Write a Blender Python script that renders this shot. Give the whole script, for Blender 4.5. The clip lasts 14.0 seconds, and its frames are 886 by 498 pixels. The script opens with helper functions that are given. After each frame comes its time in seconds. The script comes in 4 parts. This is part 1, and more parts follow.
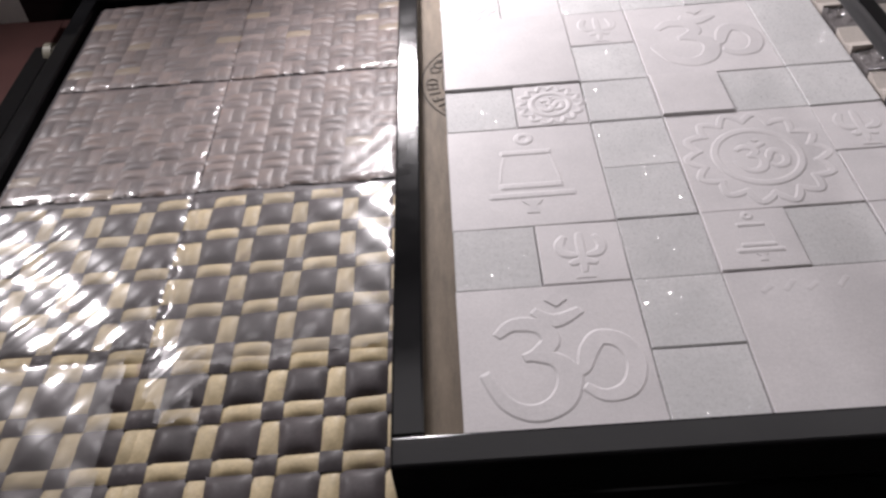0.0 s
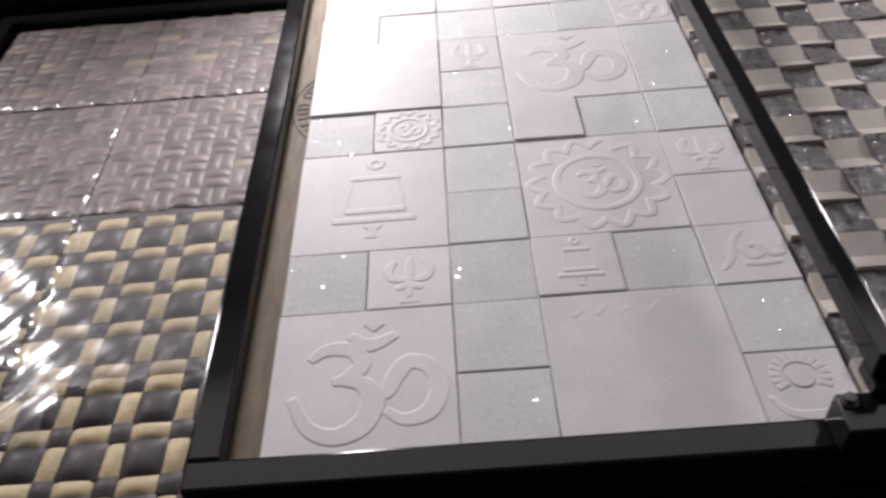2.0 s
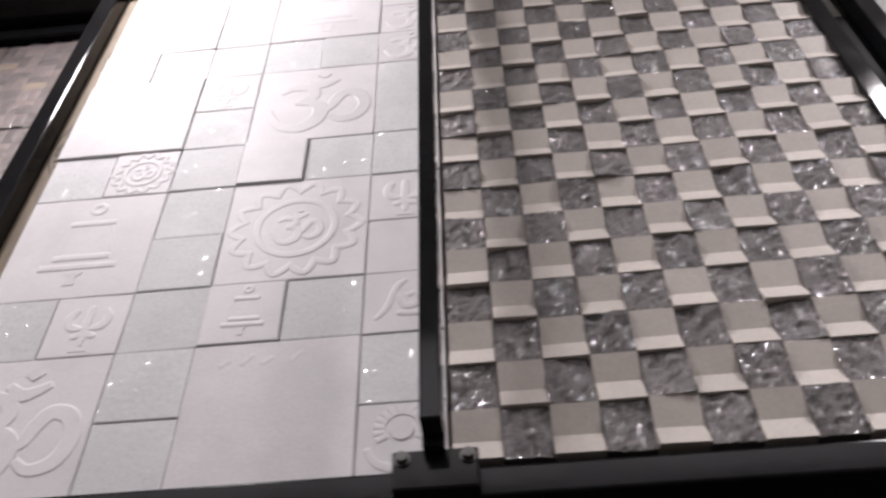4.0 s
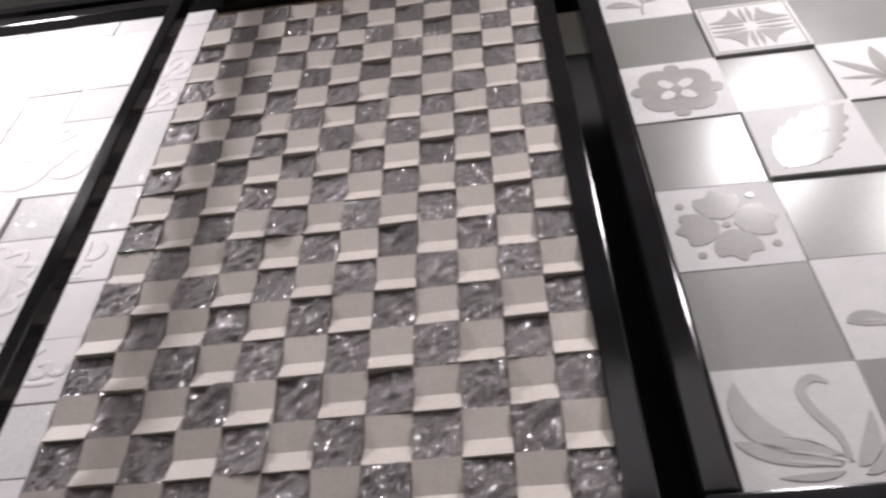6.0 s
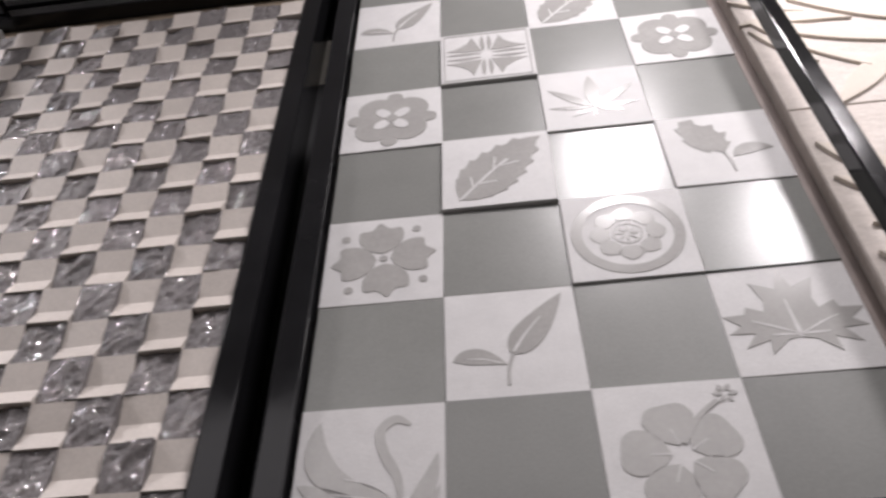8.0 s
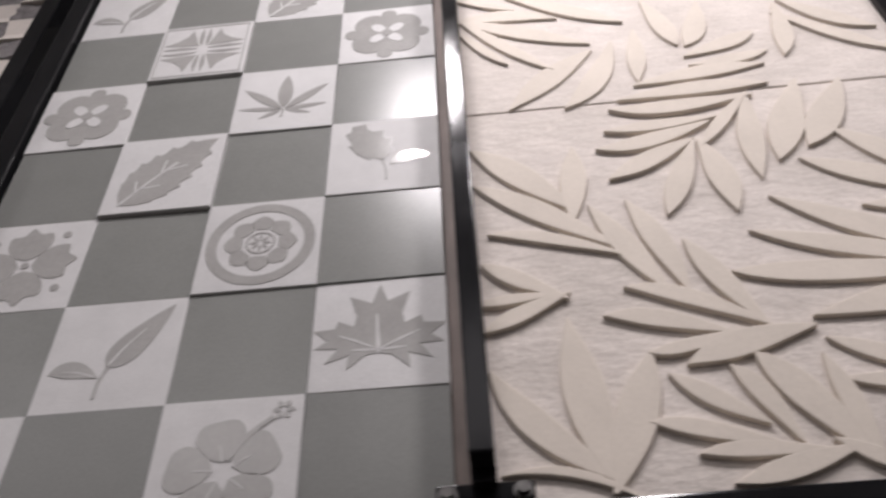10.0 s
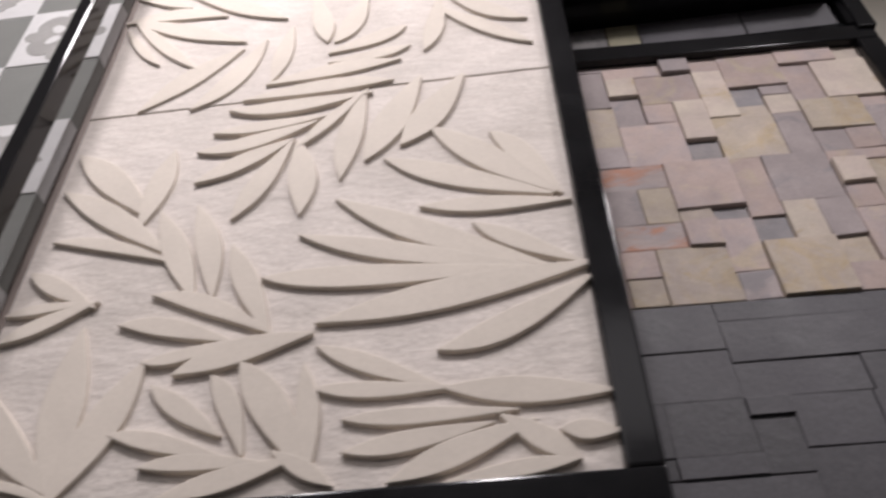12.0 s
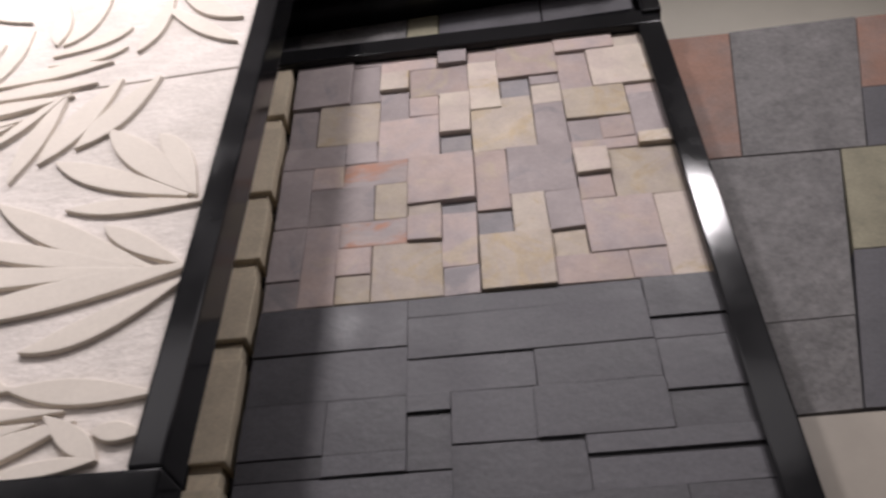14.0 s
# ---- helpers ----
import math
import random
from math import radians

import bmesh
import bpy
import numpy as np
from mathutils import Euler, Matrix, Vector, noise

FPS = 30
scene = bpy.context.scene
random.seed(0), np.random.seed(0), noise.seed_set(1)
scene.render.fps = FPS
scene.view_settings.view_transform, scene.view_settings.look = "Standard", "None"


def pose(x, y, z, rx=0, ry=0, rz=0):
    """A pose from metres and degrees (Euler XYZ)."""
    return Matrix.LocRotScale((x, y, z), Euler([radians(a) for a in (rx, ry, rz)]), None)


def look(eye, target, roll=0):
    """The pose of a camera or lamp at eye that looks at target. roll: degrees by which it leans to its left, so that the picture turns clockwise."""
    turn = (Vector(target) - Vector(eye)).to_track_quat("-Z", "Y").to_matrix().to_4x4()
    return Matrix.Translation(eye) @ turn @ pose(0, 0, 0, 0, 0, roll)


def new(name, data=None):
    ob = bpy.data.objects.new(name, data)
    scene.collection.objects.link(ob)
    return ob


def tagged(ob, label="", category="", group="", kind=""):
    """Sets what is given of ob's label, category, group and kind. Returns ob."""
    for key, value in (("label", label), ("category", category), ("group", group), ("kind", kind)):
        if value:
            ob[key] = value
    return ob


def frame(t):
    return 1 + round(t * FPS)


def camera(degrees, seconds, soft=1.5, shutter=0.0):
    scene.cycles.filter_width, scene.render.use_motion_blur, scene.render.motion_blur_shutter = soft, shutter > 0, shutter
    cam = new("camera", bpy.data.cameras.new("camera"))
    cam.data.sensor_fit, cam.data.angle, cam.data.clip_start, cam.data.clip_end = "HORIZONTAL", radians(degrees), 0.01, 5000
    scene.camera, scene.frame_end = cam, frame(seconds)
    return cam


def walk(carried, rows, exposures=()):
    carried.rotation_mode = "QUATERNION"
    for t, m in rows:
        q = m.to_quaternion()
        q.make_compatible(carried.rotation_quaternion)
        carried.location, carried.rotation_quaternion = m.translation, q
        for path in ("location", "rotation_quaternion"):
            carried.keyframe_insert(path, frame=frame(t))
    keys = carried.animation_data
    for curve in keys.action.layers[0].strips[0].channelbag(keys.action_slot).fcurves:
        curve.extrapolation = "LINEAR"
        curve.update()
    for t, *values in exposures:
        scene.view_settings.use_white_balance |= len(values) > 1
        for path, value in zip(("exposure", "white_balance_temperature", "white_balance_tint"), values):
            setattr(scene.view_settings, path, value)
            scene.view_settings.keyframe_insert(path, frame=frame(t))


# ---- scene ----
cam = camera(56.7, 14.0, soft=2.6, shutter=0.5)
walk(cam, [
    (0.0, pose(0.0170, -0.6860, 1.3695, 135.654, 1.695, 4.171)),
    (0.5, pose(0.0548, -0.6816, 1.3754, 135.957, 1.342, 4.224)),
    (1.0, pose(0.1157, -0.6813, 1.3740, 136.461, 0.999, 4.454)),
    (1.5, pose(0.1725, -0.6850, 1.3636, 136.705, 1.327, 4.569)),
    (2.0, pose(0.2186, -0.6958, 1.3597, 136.526, 1.874, 4.186)),
    (2.5, pose(0.2888, -0.6928, 1.3671, 136.591, 2.965, 2.646)),
    (3.0, pose(0.4036, -0.7151, 1.3640, 135.773, 2.574, 2.853)),
    (3.2, pose(0.4473, -0.7230, 1.3658, 135.702, 2.245, 3.151)),
    (5.3, pose(1.0099, -0.7594, 1.3948, 135.385, 0.339, 8.625)),
    (5.5, pose(1.0563, -0.7476, 1.4033, 135.592, 0.184, 8.761)),
    (6.0, pose(1.1539, -0.7305, 1.4276, 136.077, 0.255, 7.796)),
    (6.5, pose(1.2495, -0.7033, 1.4369, 136.753, 0.616, 7.443)),
    (7.0, pose(1.3665, -0.6929, 1.4451, 137.463, -0.033, 8.189)),
    (7.2, pose(1.4122, -0.6929, 1.4436, 137.696, -0.102, 8.269)),
    (9.3, look((1.787, -0.693, 1.475), (1.717, 0.731, 2.878), -2.48)),
    (9.5, look((1.83, -0.681, 1.476), (1.76, 0.738, 2.884), -2.55)),
    (10.0, look((1.969, -0.706, 1.478), (1.88, 0.74, 2.857), -2.58)),
    (10.5, look((2.112, -0.72, 1.464), (1.973, 0.731, 2.833), -1.55)),
    (11.0, look((2.218, -0.706, 1.454), (2.083, 0.744, 2.824), -2.11)),
    (11.5, look((2.338, -0.663, 1.465), (2.21, 0.791, 2.832), -2.68)),
    (12.0, look((2.501, -0.657, 1.491), (2.351, 0.811, 2.842), -1.79)),
    (12.5, look((2.639, -0.653, 1.498), (2.454, 0.808, 2.852), -1.08)),
    (13.0, look((2.799, -0.642, 1.493), (2.519, 0.806, 2.844), 1.12)),
    (13.5, look((2.899, -0.628, 1.483), (2.59, 0.823, 2.824), 1.61)),
    (14.0, look((2.959, -0.607, 1.496), (2.69, 0.87, 2.817), 0.43)),
], exposures=[(0.0, 0.18), (2.5, 0.14), (3.2, 0.16), (5.3, 0.43), (7.2, 0.43), (9.3, 0.03), (11.0, -0.04), (12.0, 0.06), (13.0, 0.20), (14.0, 0.34)])

# ---- world and lamps ----
HANG = 1.8          # height of the racks' lower edge above the floor
BASE = Matrix.Translation((0, 0, HANG)) @ pose(0, 0, 0, 90)   # rack plane: x along, y up, z towards the room


def at(x, v, n):
    return BASE @ Matrix.Translation((x, v, n))


world = bpy.data.worlds.new("world")
scene.world = world
world.use_nodes = True
world.node_tree.nodes["Background"].inputs[0].default_value = (0.9, 0.92, 1.0, 1)
world.node_tree.nodes["Background"].inputs[1].default_value = 0.10


def ceiling_spot(x, v, n, watts, size=0.09, aim=(0, 0.55, 0), angle=110, blend=0.9, warm=(1.0, 0.935, 0.965)):
    data = bpy.data.lights.new("ceiling_spot", "SPOT")
    data.energy, data.shadow_soft_size, data.color = watts, size, warm
    data.spot_size, data.spot_blend = radians(angle), blend
    ob = new("ceiling_spot", data)
    eye = BASE @ Vector((x, v, n))
    ob.matrix_world = look(eye, BASE @ Vector(aim))
    return ob


ceiling_spot(-0.14, 1.52, 0.60, 56, aim=(0.1, 0.75, 0))
ceiling_spot(1.88, 1.50, 0.78, 47, aim=(1.75, 0.7, 0))
ceiling_spot(-1.45, 1.50, 0.93, 50, aim=(-0.6, 0.4, -0.18))
ceiling_spot(2.42, 1.50, 1.02, 52, aim=(2.34, -0.1, 0), size=0.08)
ceiling_spot(3.52, 1.50, 0.86, 38, aim=(3.15, 0.6, -0.1))

# broad fill light added to soften the shadows, no known fixture of the room
fill_data = bpy.data.lights.new("room_fill", "AREA")
fill_data.energy, fill_data.shape, fill_data.size, fill_data.size_y = 34, "RECTANGLE", 6.0, 1.0
fill_data.color = (1.0, 0.94, 0.975)
panel = new("room_fill", fill_data)
panel.matrix_world = look((1.3, -2.2, 3.40), (1.3, -1.4, 0))


# ---- materials ----
def material(name, base, rough=0.6, metal=0.0, spread=0.12, scale=18.0, grain=0.0, grain_scale=220.0, bump=0.0,
             bump_scale=60.0, coat=0.0, coat_rough=0.05, random_value=0.0, second=None, mix_scale=6.0, mix_sharp=(0.42, 0.62), spec=0.5,
             rough_spread=0.0, stretch=(1, 1, 1), coat_bump=0.0, third=None, third_scale=9.0, third_sharp=(0.54, 0.62), mica=0.0, mica_scale=420.0, mica_ior=2.2):
    m = bpy.data.materials.new(name)
    m.use_nodes = True
    nt = m.node_tree
    N, L = nt.nodes, nt.links
    bsdf = N["Principled BSDF"]
    bsdf.inputs["Roughness"].default_value = rough
    bsdf.inputs["Metallic"].default_value = metal
    bsdf.inputs["Specular IOR Level"].default_value = spec
    bsdf.inputs["Coat Weight"].default_value = coat
    bsdf.inputs["Coat Roughness"].default_value = coat_rough
    tc = N.new("ShaderNodeTexCoord")
    info = N.new("ShaderNodeObjectInfo")
    shift = N.new("ShaderNodeVectorMath")
    shift.operation = "MULTIPLY_ADD"
    off = N.new("ShaderNodeVectorMath")
    off.operation = "SCALE"
    off.inputs[0].default_value = (7.1, 3.7, 5.3)
    L.new(info.outputs["Random"], off.inputs["Scale"])
    L.new(tc.outputs["Object"], shift.inputs[0])
    shift.inputs[1].default_value = stretch
    L.new(off.outputs[0], shift.inputs[2])
    co = shift.outputs[0]

    def noise_node(sc, detail=5.0, roughness=0.6):
        n = N.new("ShaderNodeTexNoise")
        n.inputs["Scale"].default_value = sc
        n.inputs["Detail"].default_value = detail
        n.inputs["Roughness"].default_value = roughness
        L.new(co, n.inputs["Vector"])
        return n

    big = noise_node(scale)
    ramp = N.new("ShaderNodeMapRange")
    ramp.inputs[1].default_value, ramp.inputs[2].default_value = 0.3, 0.7
    ramp.inputs[3].default_value, ramp.inputs[4].default_value = 1 - spread, 1 + spread
    L.new(big.outputs["Fac"], ramp.inputs[0])
    colour = N.new("ShaderNodeRGB")
    colour.outputs[0].default_value = (*base, 1)
    col = colour.outputs[0]
    if second:
        patch = noise_node(mix_scale, 6.0, 0.62)
        mr = N.new("ShaderNodeMapRange")
        mr.inputs[1].default_value, mr.inputs[2].default_value = mix_sharp
        L.new(patch.outputs["Fac"], mr.inputs[0])
        mx = N.new("ShaderNodeMix")
        mx.data_type = "RGBA"
        L.new(mr.outputs[0], mx.inputs[0])
        L.new(col, mx.inputs[6])
        mx.inputs[7].default_value = (*second, 1)
        col = mx.outputs[2]
    if third:
        patch = noise_node(third_scale, 7.0, 0.66)
        patch.inputs["Distortion"].default_value = 1.2
        mr = N.new("ShaderNodeMapRange")
        mr.inputs[1].default_value, mr.inputs[2].default_value = third_sharp
        L.new(patch.outputs["Fac"], mr.inputs[0])
        mx = N.new("ShaderNodeMix")
        mx.data_type = "RGBA"
        L.new(mr.outputs[0], mx.inputs[0])
        L.new(col, mx.inputs[6])
        mx.inputs[7].default_value = (*third, 1)
        col = mx.outputs[2]
    value = ramp.outputs[0]
    if grain:
        fine = noise_node(grain_scale, 2.0)
        gr = N.new("ShaderNodeMapRange")
        gr.inputs[1].default_value, gr.inputs[2].default_value = 0.3, 0.7
        gr.inputs[3].default_value, gr.inputs[4].default_value = 1 - grain, 1 + grain
        L.new(fine.outputs["Fac"], gr.inputs[0])
        mul = N.new("ShaderNodeMath")
        mul.operation = "MULTIPLY"
        L.new(value, mul.inputs[0])
        L.new(gr.outputs[0], mul.inputs[1])
        value = mul.outputs[0]
    if random_value:
        rv = N.new("ShaderNodeMapRange")
        rv.inputs[3].default_value, rv.inputs[4].default_value = 1 - random_value, 1 + random_value
        L.new(info.outputs["Random"], rv.inputs[0])
        mul = N.new("ShaderNodeMath")
        mul.operation = "MULTIPLY"
        L.new(value, mul.inputs[0])
        L.new(rv.outputs[0], mul.inputs[1])
        value = mul.outputs[0]
    tint = N.new("ShaderNodeVectorMath")
    tint.operation = "SCALE"
    L.new(col, tint.inputs[0])
    L.new(value, tint.inputs["Scale"])
    L.new(tint.outputs[0], bsdf.inputs["Base Color"])
    if rough_spread:
        rr = N.new("ShaderNodeMapRange")
        rr.inputs[1].default_value, rr.inputs[2].default_value = 0.3, 0.7
        rr.inputs[3].default_value, rr.inputs[4].default_value = max(0.02, rough - rough_spread), min(1, rough + rough_spread)
        L.new(big.outputs["Fac"], rr.inputs[0])
        L.new(rr.outputs[0], bsdf.inputs["Roughness"])
    if bump:
        bn = noise_node(bump_scale, 6.0, 0.6)
        bp = N.new("ShaderNodeBump")
        bp.inputs["Strength"].default_value = 1.0
        bp.inputs["Distance"].default_value = bump
        L.new(bn.outputs["Fac"], bp.inputs["Height"])
        L.new(bp.outputs[0], bsdf.inputs["Normal"])
    if coat_bump:
        bn = noise_node(38.0, 4.0, 0.55)
        bp = N.new("ShaderNodeBump")
        bp.inputs["Distance"].default_value = coat_bump
        L.new(bn.outputs["Fac"], bp.inputs["Height"])
        L.new(bp.outputs[0], bsdf.inputs["Coat Normal"])
    if mica:
        # flakes: small cells of the stone, each with a tilt of its own
        cells = N.new("ShaderNodeTexVoronoi")
        cells.inputs["Scale"].default_value = mica_scale
        L.new(co, cells.inputs["Vector"])
        geo = N.new("ShaderNodeNewGeometry")
        tilt = N.new("ShaderNodeVectorMath")
        tilt.operation = "SUBTRACT"
        L.new(cells.outputs["Color"], tilt.inputs[0])
        tilt.inputs[1].default_value = (0.5, 0.5, 0.5)
        add = N.new("ShaderNodeVectorMath")
        add.operation = "MULTIPLY_ADD"
        L.new(tilt.outputs[0], add.inputs[0])
        add.inputs[1].default_value = (1.1, 1.1, 1.1)
        L.new(geo.outputs["Normal"], add.inputs[2])
        unit = N.new("ShaderNodeVectorMath")
        unit.operation = "NORMALIZE"
        L.new(add.outputs[0], unit.inputs[0])
        L.new(unit.outputs[0], bsdf.inputs["Coat Normal"])
        few = N.new("ShaderNodeTexWhiteNoise")
        L.new(cells.outputs["Color"], few.inputs["Vector"])
        less = N.new("ShaderNodeMath")
        less.operation = "LESS_THAN"
        less.inputs[1].default_value = mica
        L.new(few.outputs["Value"], less.inputs[0])
        L.new(less.outputs[0], bsdf.inputs["Coat Weight"])
        bsdf.inputs["Coat IOR"].default_value = mica_ior
        bsdf.inputs["Coat Roughness"].default_value = 0.12
    return m


BLACK = material("black_enamel", (0.010, 0.010, 0.011), rough=0.12, spread=0.25, scale=9, rough_spread=0.05, bump=0.0001, bump_scale=30, spec=0.2)
STEEL = material("bolt_steel", (0.16, 0.155, 0.15), rough=0.35, metal=1.0, spread=0.3, scale=60)
PLY = material("plywood", (0.25, 0.20, 0.145), rough=0.7, spread=0.25, scale=14, stretch=(6, 1, 1), grain=0.1, bump=0.0003)
# darker copy of the plywood, with the post's shadow put into its colour
SHADED_PLY = material("shaded_plywood", (0.125, 0.098, 0.085), rough=0.7, spread=0.25, scale=14, stretch=(6, 1, 1), grain=0.1, bump=0.0003)
STAMP = material("stamp_ink", (0.10, 0.085, 0.07), rough=0.8, spread=0.3, scale=120)
MARBLE = material("white_marble", (0.74, 0.715, 0.725), rough=0.55, spread=0.05, scale=7, grain=0.05, grain_scale=400, bump=0.0003,
                  bump_scale=190, second=(0.68, 0.66, 0.67), mix_scale=9, random_value=0.04)
GREYSTONE = material("pale_grey_quartzite", (0.645, 0.645, 0.65), rough=0.62, spread=0.05, scale=16, grain=0.07, grain_scale=300, bump=0.0006,
                     bump_scale=120, second=(0.70, 0.695, 0.70), mix_scale=12, random_value=0.07, rough_spread=0.08, mica=0.09, mica_scale=520, mica_ior=1.7)
CREAM = material("cream_sandstone", (0.555, 0.508, 0.465), rough=0.6, spread=0.06, scale=20, grain=0.06, bump=0.0003, bump_scale=160, random_value=0.06)
SPLIT = material("dark_split_granite", (0.142, 0.130, 0.130), rough=0.6, spread=0.18, scale=40, grain=0.25, grain_scale=420, bump=0.0018,
                 bump_scale=400, random_value=0.22, rough_spread=0.1, spec=0.35, mica=0.34, mica_scale=1250, mica_ior=2.6)
GREENGREY = material("honed_grey_green_stone", (0.203, 0.207, 0.195), rough=0.27, spread=0.05, scale=11, grain=0.05, grain_scale=300, bump=0.00006,
                     bump_scale=40, random_value=0.07, spec=0.4)
ETCHED = material("sandblasted_stone", (0.53, 0.524, 0.518), rough=0.62, spread=0.05, scale=30, grain=0.07, grain_scale=500, bump=0.0003, bump_scale=300, random_value=0.04)
POLISHED = material("polished_motif", (0.345, 0.338, 0.325), rough=0.17, spread=0.07, scale=25, grain=0.05)
LIMESTONE = material("carved_limestone_ground", (0.635, 0.580, 0.535), rough=0.85, spread=0.07, scale=22, grain=0.08, grain_scale=260, bump=0.0022, bump_scale=60, stretch=(0.7, 1.3, 1),
                     second=(0.57, 0.52, 0.475), mix_scale=7)
LEAFSTONE = material("carved_limestone_leaf", (0.62, 0.56, 0.49), rough=0.8, spread=0.05, scale=12, grain=0.03, bump=0.0003, bump_scale=120)
SLATE = material("dark_slate", (0.073, 0.070, 0.077), rough=0.55, spread=0.18, scale=14, grain=0.12, grain_scale=200, bump=0.0012, bump_scale=45,
                 random_value=0.18, rough_spread=0.1)
SEDIMENT = [
    material("pink_sandstone", (0.445, 0.352, 0.318), rough=0.75, spread=0.1, scale=22, grain=0.05, bump=0.0009, bump_scale=50, second=(0.385, 0.325, 0.318), mix_scale=14, random_value=0.13,
             third=(0.47, 0.39, 0.30), third_sharp=(0.54, 0.66)),
    material("grey_lilac_slate", (0.315, 0.272, 0.268), rough=0.7, spread=0.1, scale=18, grain=0.05, bump=0.0009, bump_scale=50, second=(0.375, 0.322, 0.315), mix_scale=14, random_value=0.16,
             third=(0.262, 0.240, 0.246), third_sharp=(0.55, 0.64)),
    material("yellow_veined_sandstone", (0.440, 0.375, 0.300), rough=0.75, spread=0.12, scale=24, grain=0.05, bump=0.0010, bump_scale=50, second=(0.405, 0.345, 0.305), mix_scale=16, random_value=0.10,
             third=(0.42, 0.335, 0.225), third_scale=12, third_sharp=(0.50, 0.64)),
    material("rust_streaked_slate", (0.40, 0.325, 0.300), rough=0.7, spread=0.1, scale=18, grain=0.05, bump=0.0008, second=(0.352, 0.308, 0.305), mix_scale=13, random_value=0.08, stretch=(1, 2.2, 1),
             third=(0.44, 0.225, 0.155), third_scale=8, third_sharp=(0.50, 0.62)),
    material("pale_cream_sandstone", (0.545, 0.475, 0.400), rough=0.75, spread=0.1, scale=20, grain=0.05, bump=0.0008, second=(0.50, 0.42, 0.375), mix_scale=12, random_value=0.08,
             third=(0.46, 0.36, 0.235), third_sharp=(0.58, 0.68)),
    material("blue_grey_slate", (0.232, 0.218, 0.226), rough=0.7, spread=0.14, scale=20, grain=0.05, bump=0.0009, second=(0.315, 0.285, 0.278), mix_scale=12, random_value=0.1),
]
SHELL_DARK = material("dark_shell", (0.050, 0.040, 0.043), rough=0.55, spread=0.25, scale=40, grain=0.12, coat=0.05, coat_rough=0.25, random_value=0.25, bump=0.0003)
SHELL_PALE = material("pale_shell", (0.58, 0.475, 0.285), rough=0.55, spread=0.14, scale=40, grain=0.08, coat=0.05, coat_rough=0.25, random_value=0.16, bump=0.0003,
                      third=(0.40, 0.29, 0.22), third_scale=14, third_sharp=(0.6, 0.7))
SHELL_GREY = material("brown_grey_shell", (0.160, 0.130, 0.124), rough=0.5, spread=0.12, scale=30, grain=0.1, grain_scale=150, coat=0.07, coat_rough=0.25, random_value=0.34, bump=0.0004,
                      stretch=(1, 4, 1), second=(0.215, 0.165, 0.145), mix_scale=9)
SHELL_TAN = material("tan_shell", (0.30, 0.235, 0.165), rough=0.5, spread=0.2, scale=30, grain=0.12, coat=0.25, coat_rough=0.2, random_value=0.1, bump=0.0004)
EDGESTONE = material("tan_edge_stone", (0.60, 0.515, 0.385), rough=0.75, spread=0.14, scale=18, grain=0.08, bump=0.001, bump_scale=80, random_value=0.12)
MAROON = material("maroon_lacquer", (0.11, 0.05, 0.046), rough=0.3, spread=0.12, scale=10, bump=0.0002)
WALLPAINT = material("grey_wall_paint", (0.42, 0.41, 0.40), rough=0.85, spread=0.05, scale=5, bump=0.0005)
WHITEPAINT = material("white_ceiling_paint", (0.78, 0.78, 0.77), rough=0.9, spread=0.03, scale=4, bump=0.0004)
BEIGEPAINT = material("beige_wall_paint", (0.74, 0.70, 0.61), rough=0.8, spread=0.05, scale=5, bump=0.0004)
FLOORTILE = material("floor_tile", (0.34, 0.32, 0.30), rough=0.3, spread=0.06, scale=6, grain=0.05)
# near-black board; in gaps and the door opening it stands in for shade
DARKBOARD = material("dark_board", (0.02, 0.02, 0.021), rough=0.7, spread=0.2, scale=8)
REDSTONE = material("red_sandstone", (0.27, 0.155, 0.115), rough=0.8, spread=0.15, scale=14, grain=0.1, bump=0.001, second=(0.22, 0.16, 0.14), mix_scale=8)
GREYSLAB = material("rough_grey_slab", (0.145, 0.138, 0.136), rough=0.7, spread=0.22, scale=24, grain=0.2, grain_scale=120, bump=0.004, bump_scale=40, random_value=0.12)
OLIVESTONE = material("olive_quartzite", (0.25, 0.23, 0.16), rough=0.7, spread=0.2, scale=18, grain=0.1, bump=0.001)
TANMARBLE = material("veined_tan_marble", (0.38, 0.34, 0.29), rough=0.4, spread=0.1, scale=9, second=(0.20, 0.18, 0.17), mix_scale=7, mix_sharp=(0.55, 0.68))
PLASTIC = material("yellowed_plastic", (0.36, 0.34, 0.27), rough=0.4, spread=0.06)


FILM = bpy.data.materials.new("clear_film")
FILM.use_nodes = True
_n, _l = FILM.node_tree.nodes, FILM.node_tree.links
_n.remove(_n["Principled BSDF"])
_clear, _gloss, _haze, _milk = _n.new("ShaderNodeBsdfTransparent"), _n.new("ShaderNodeBsdfGlossy"), _n.new("ShaderNodeBsdfGlossy"), _n.new("ShaderNodeBsdfDiffuse")
_mix, _mix2, _mix3 = _n.new("ShaderNodeMixShader"), _n.new("ShaderNodeMixShader"), _n.new("ShaderNodeMixShader")
_gloss.inputs["Roughness"].default_value, _haze.inputs["Roughness"].default_value = 0.09, 0.26
_milk.inputs["Color"].default_value = (0.80, 0.77, 0.79, 1)
_mix2.inputs[0].default_value, _mix3.inputs[0].default_value, _mix.inputs[0].default_value = 0.45, 0.42, 0.17
_l.new(_gloss.outputs[0], _mix2.inputs[1])
_l.new(_haze.outputs[0], _mix2.inputs[2])
_l.new(_mix2.outputs[0], _mix3.inputs[1])
_l.new(_milk.outputs[0], _mix3.inputs[2])
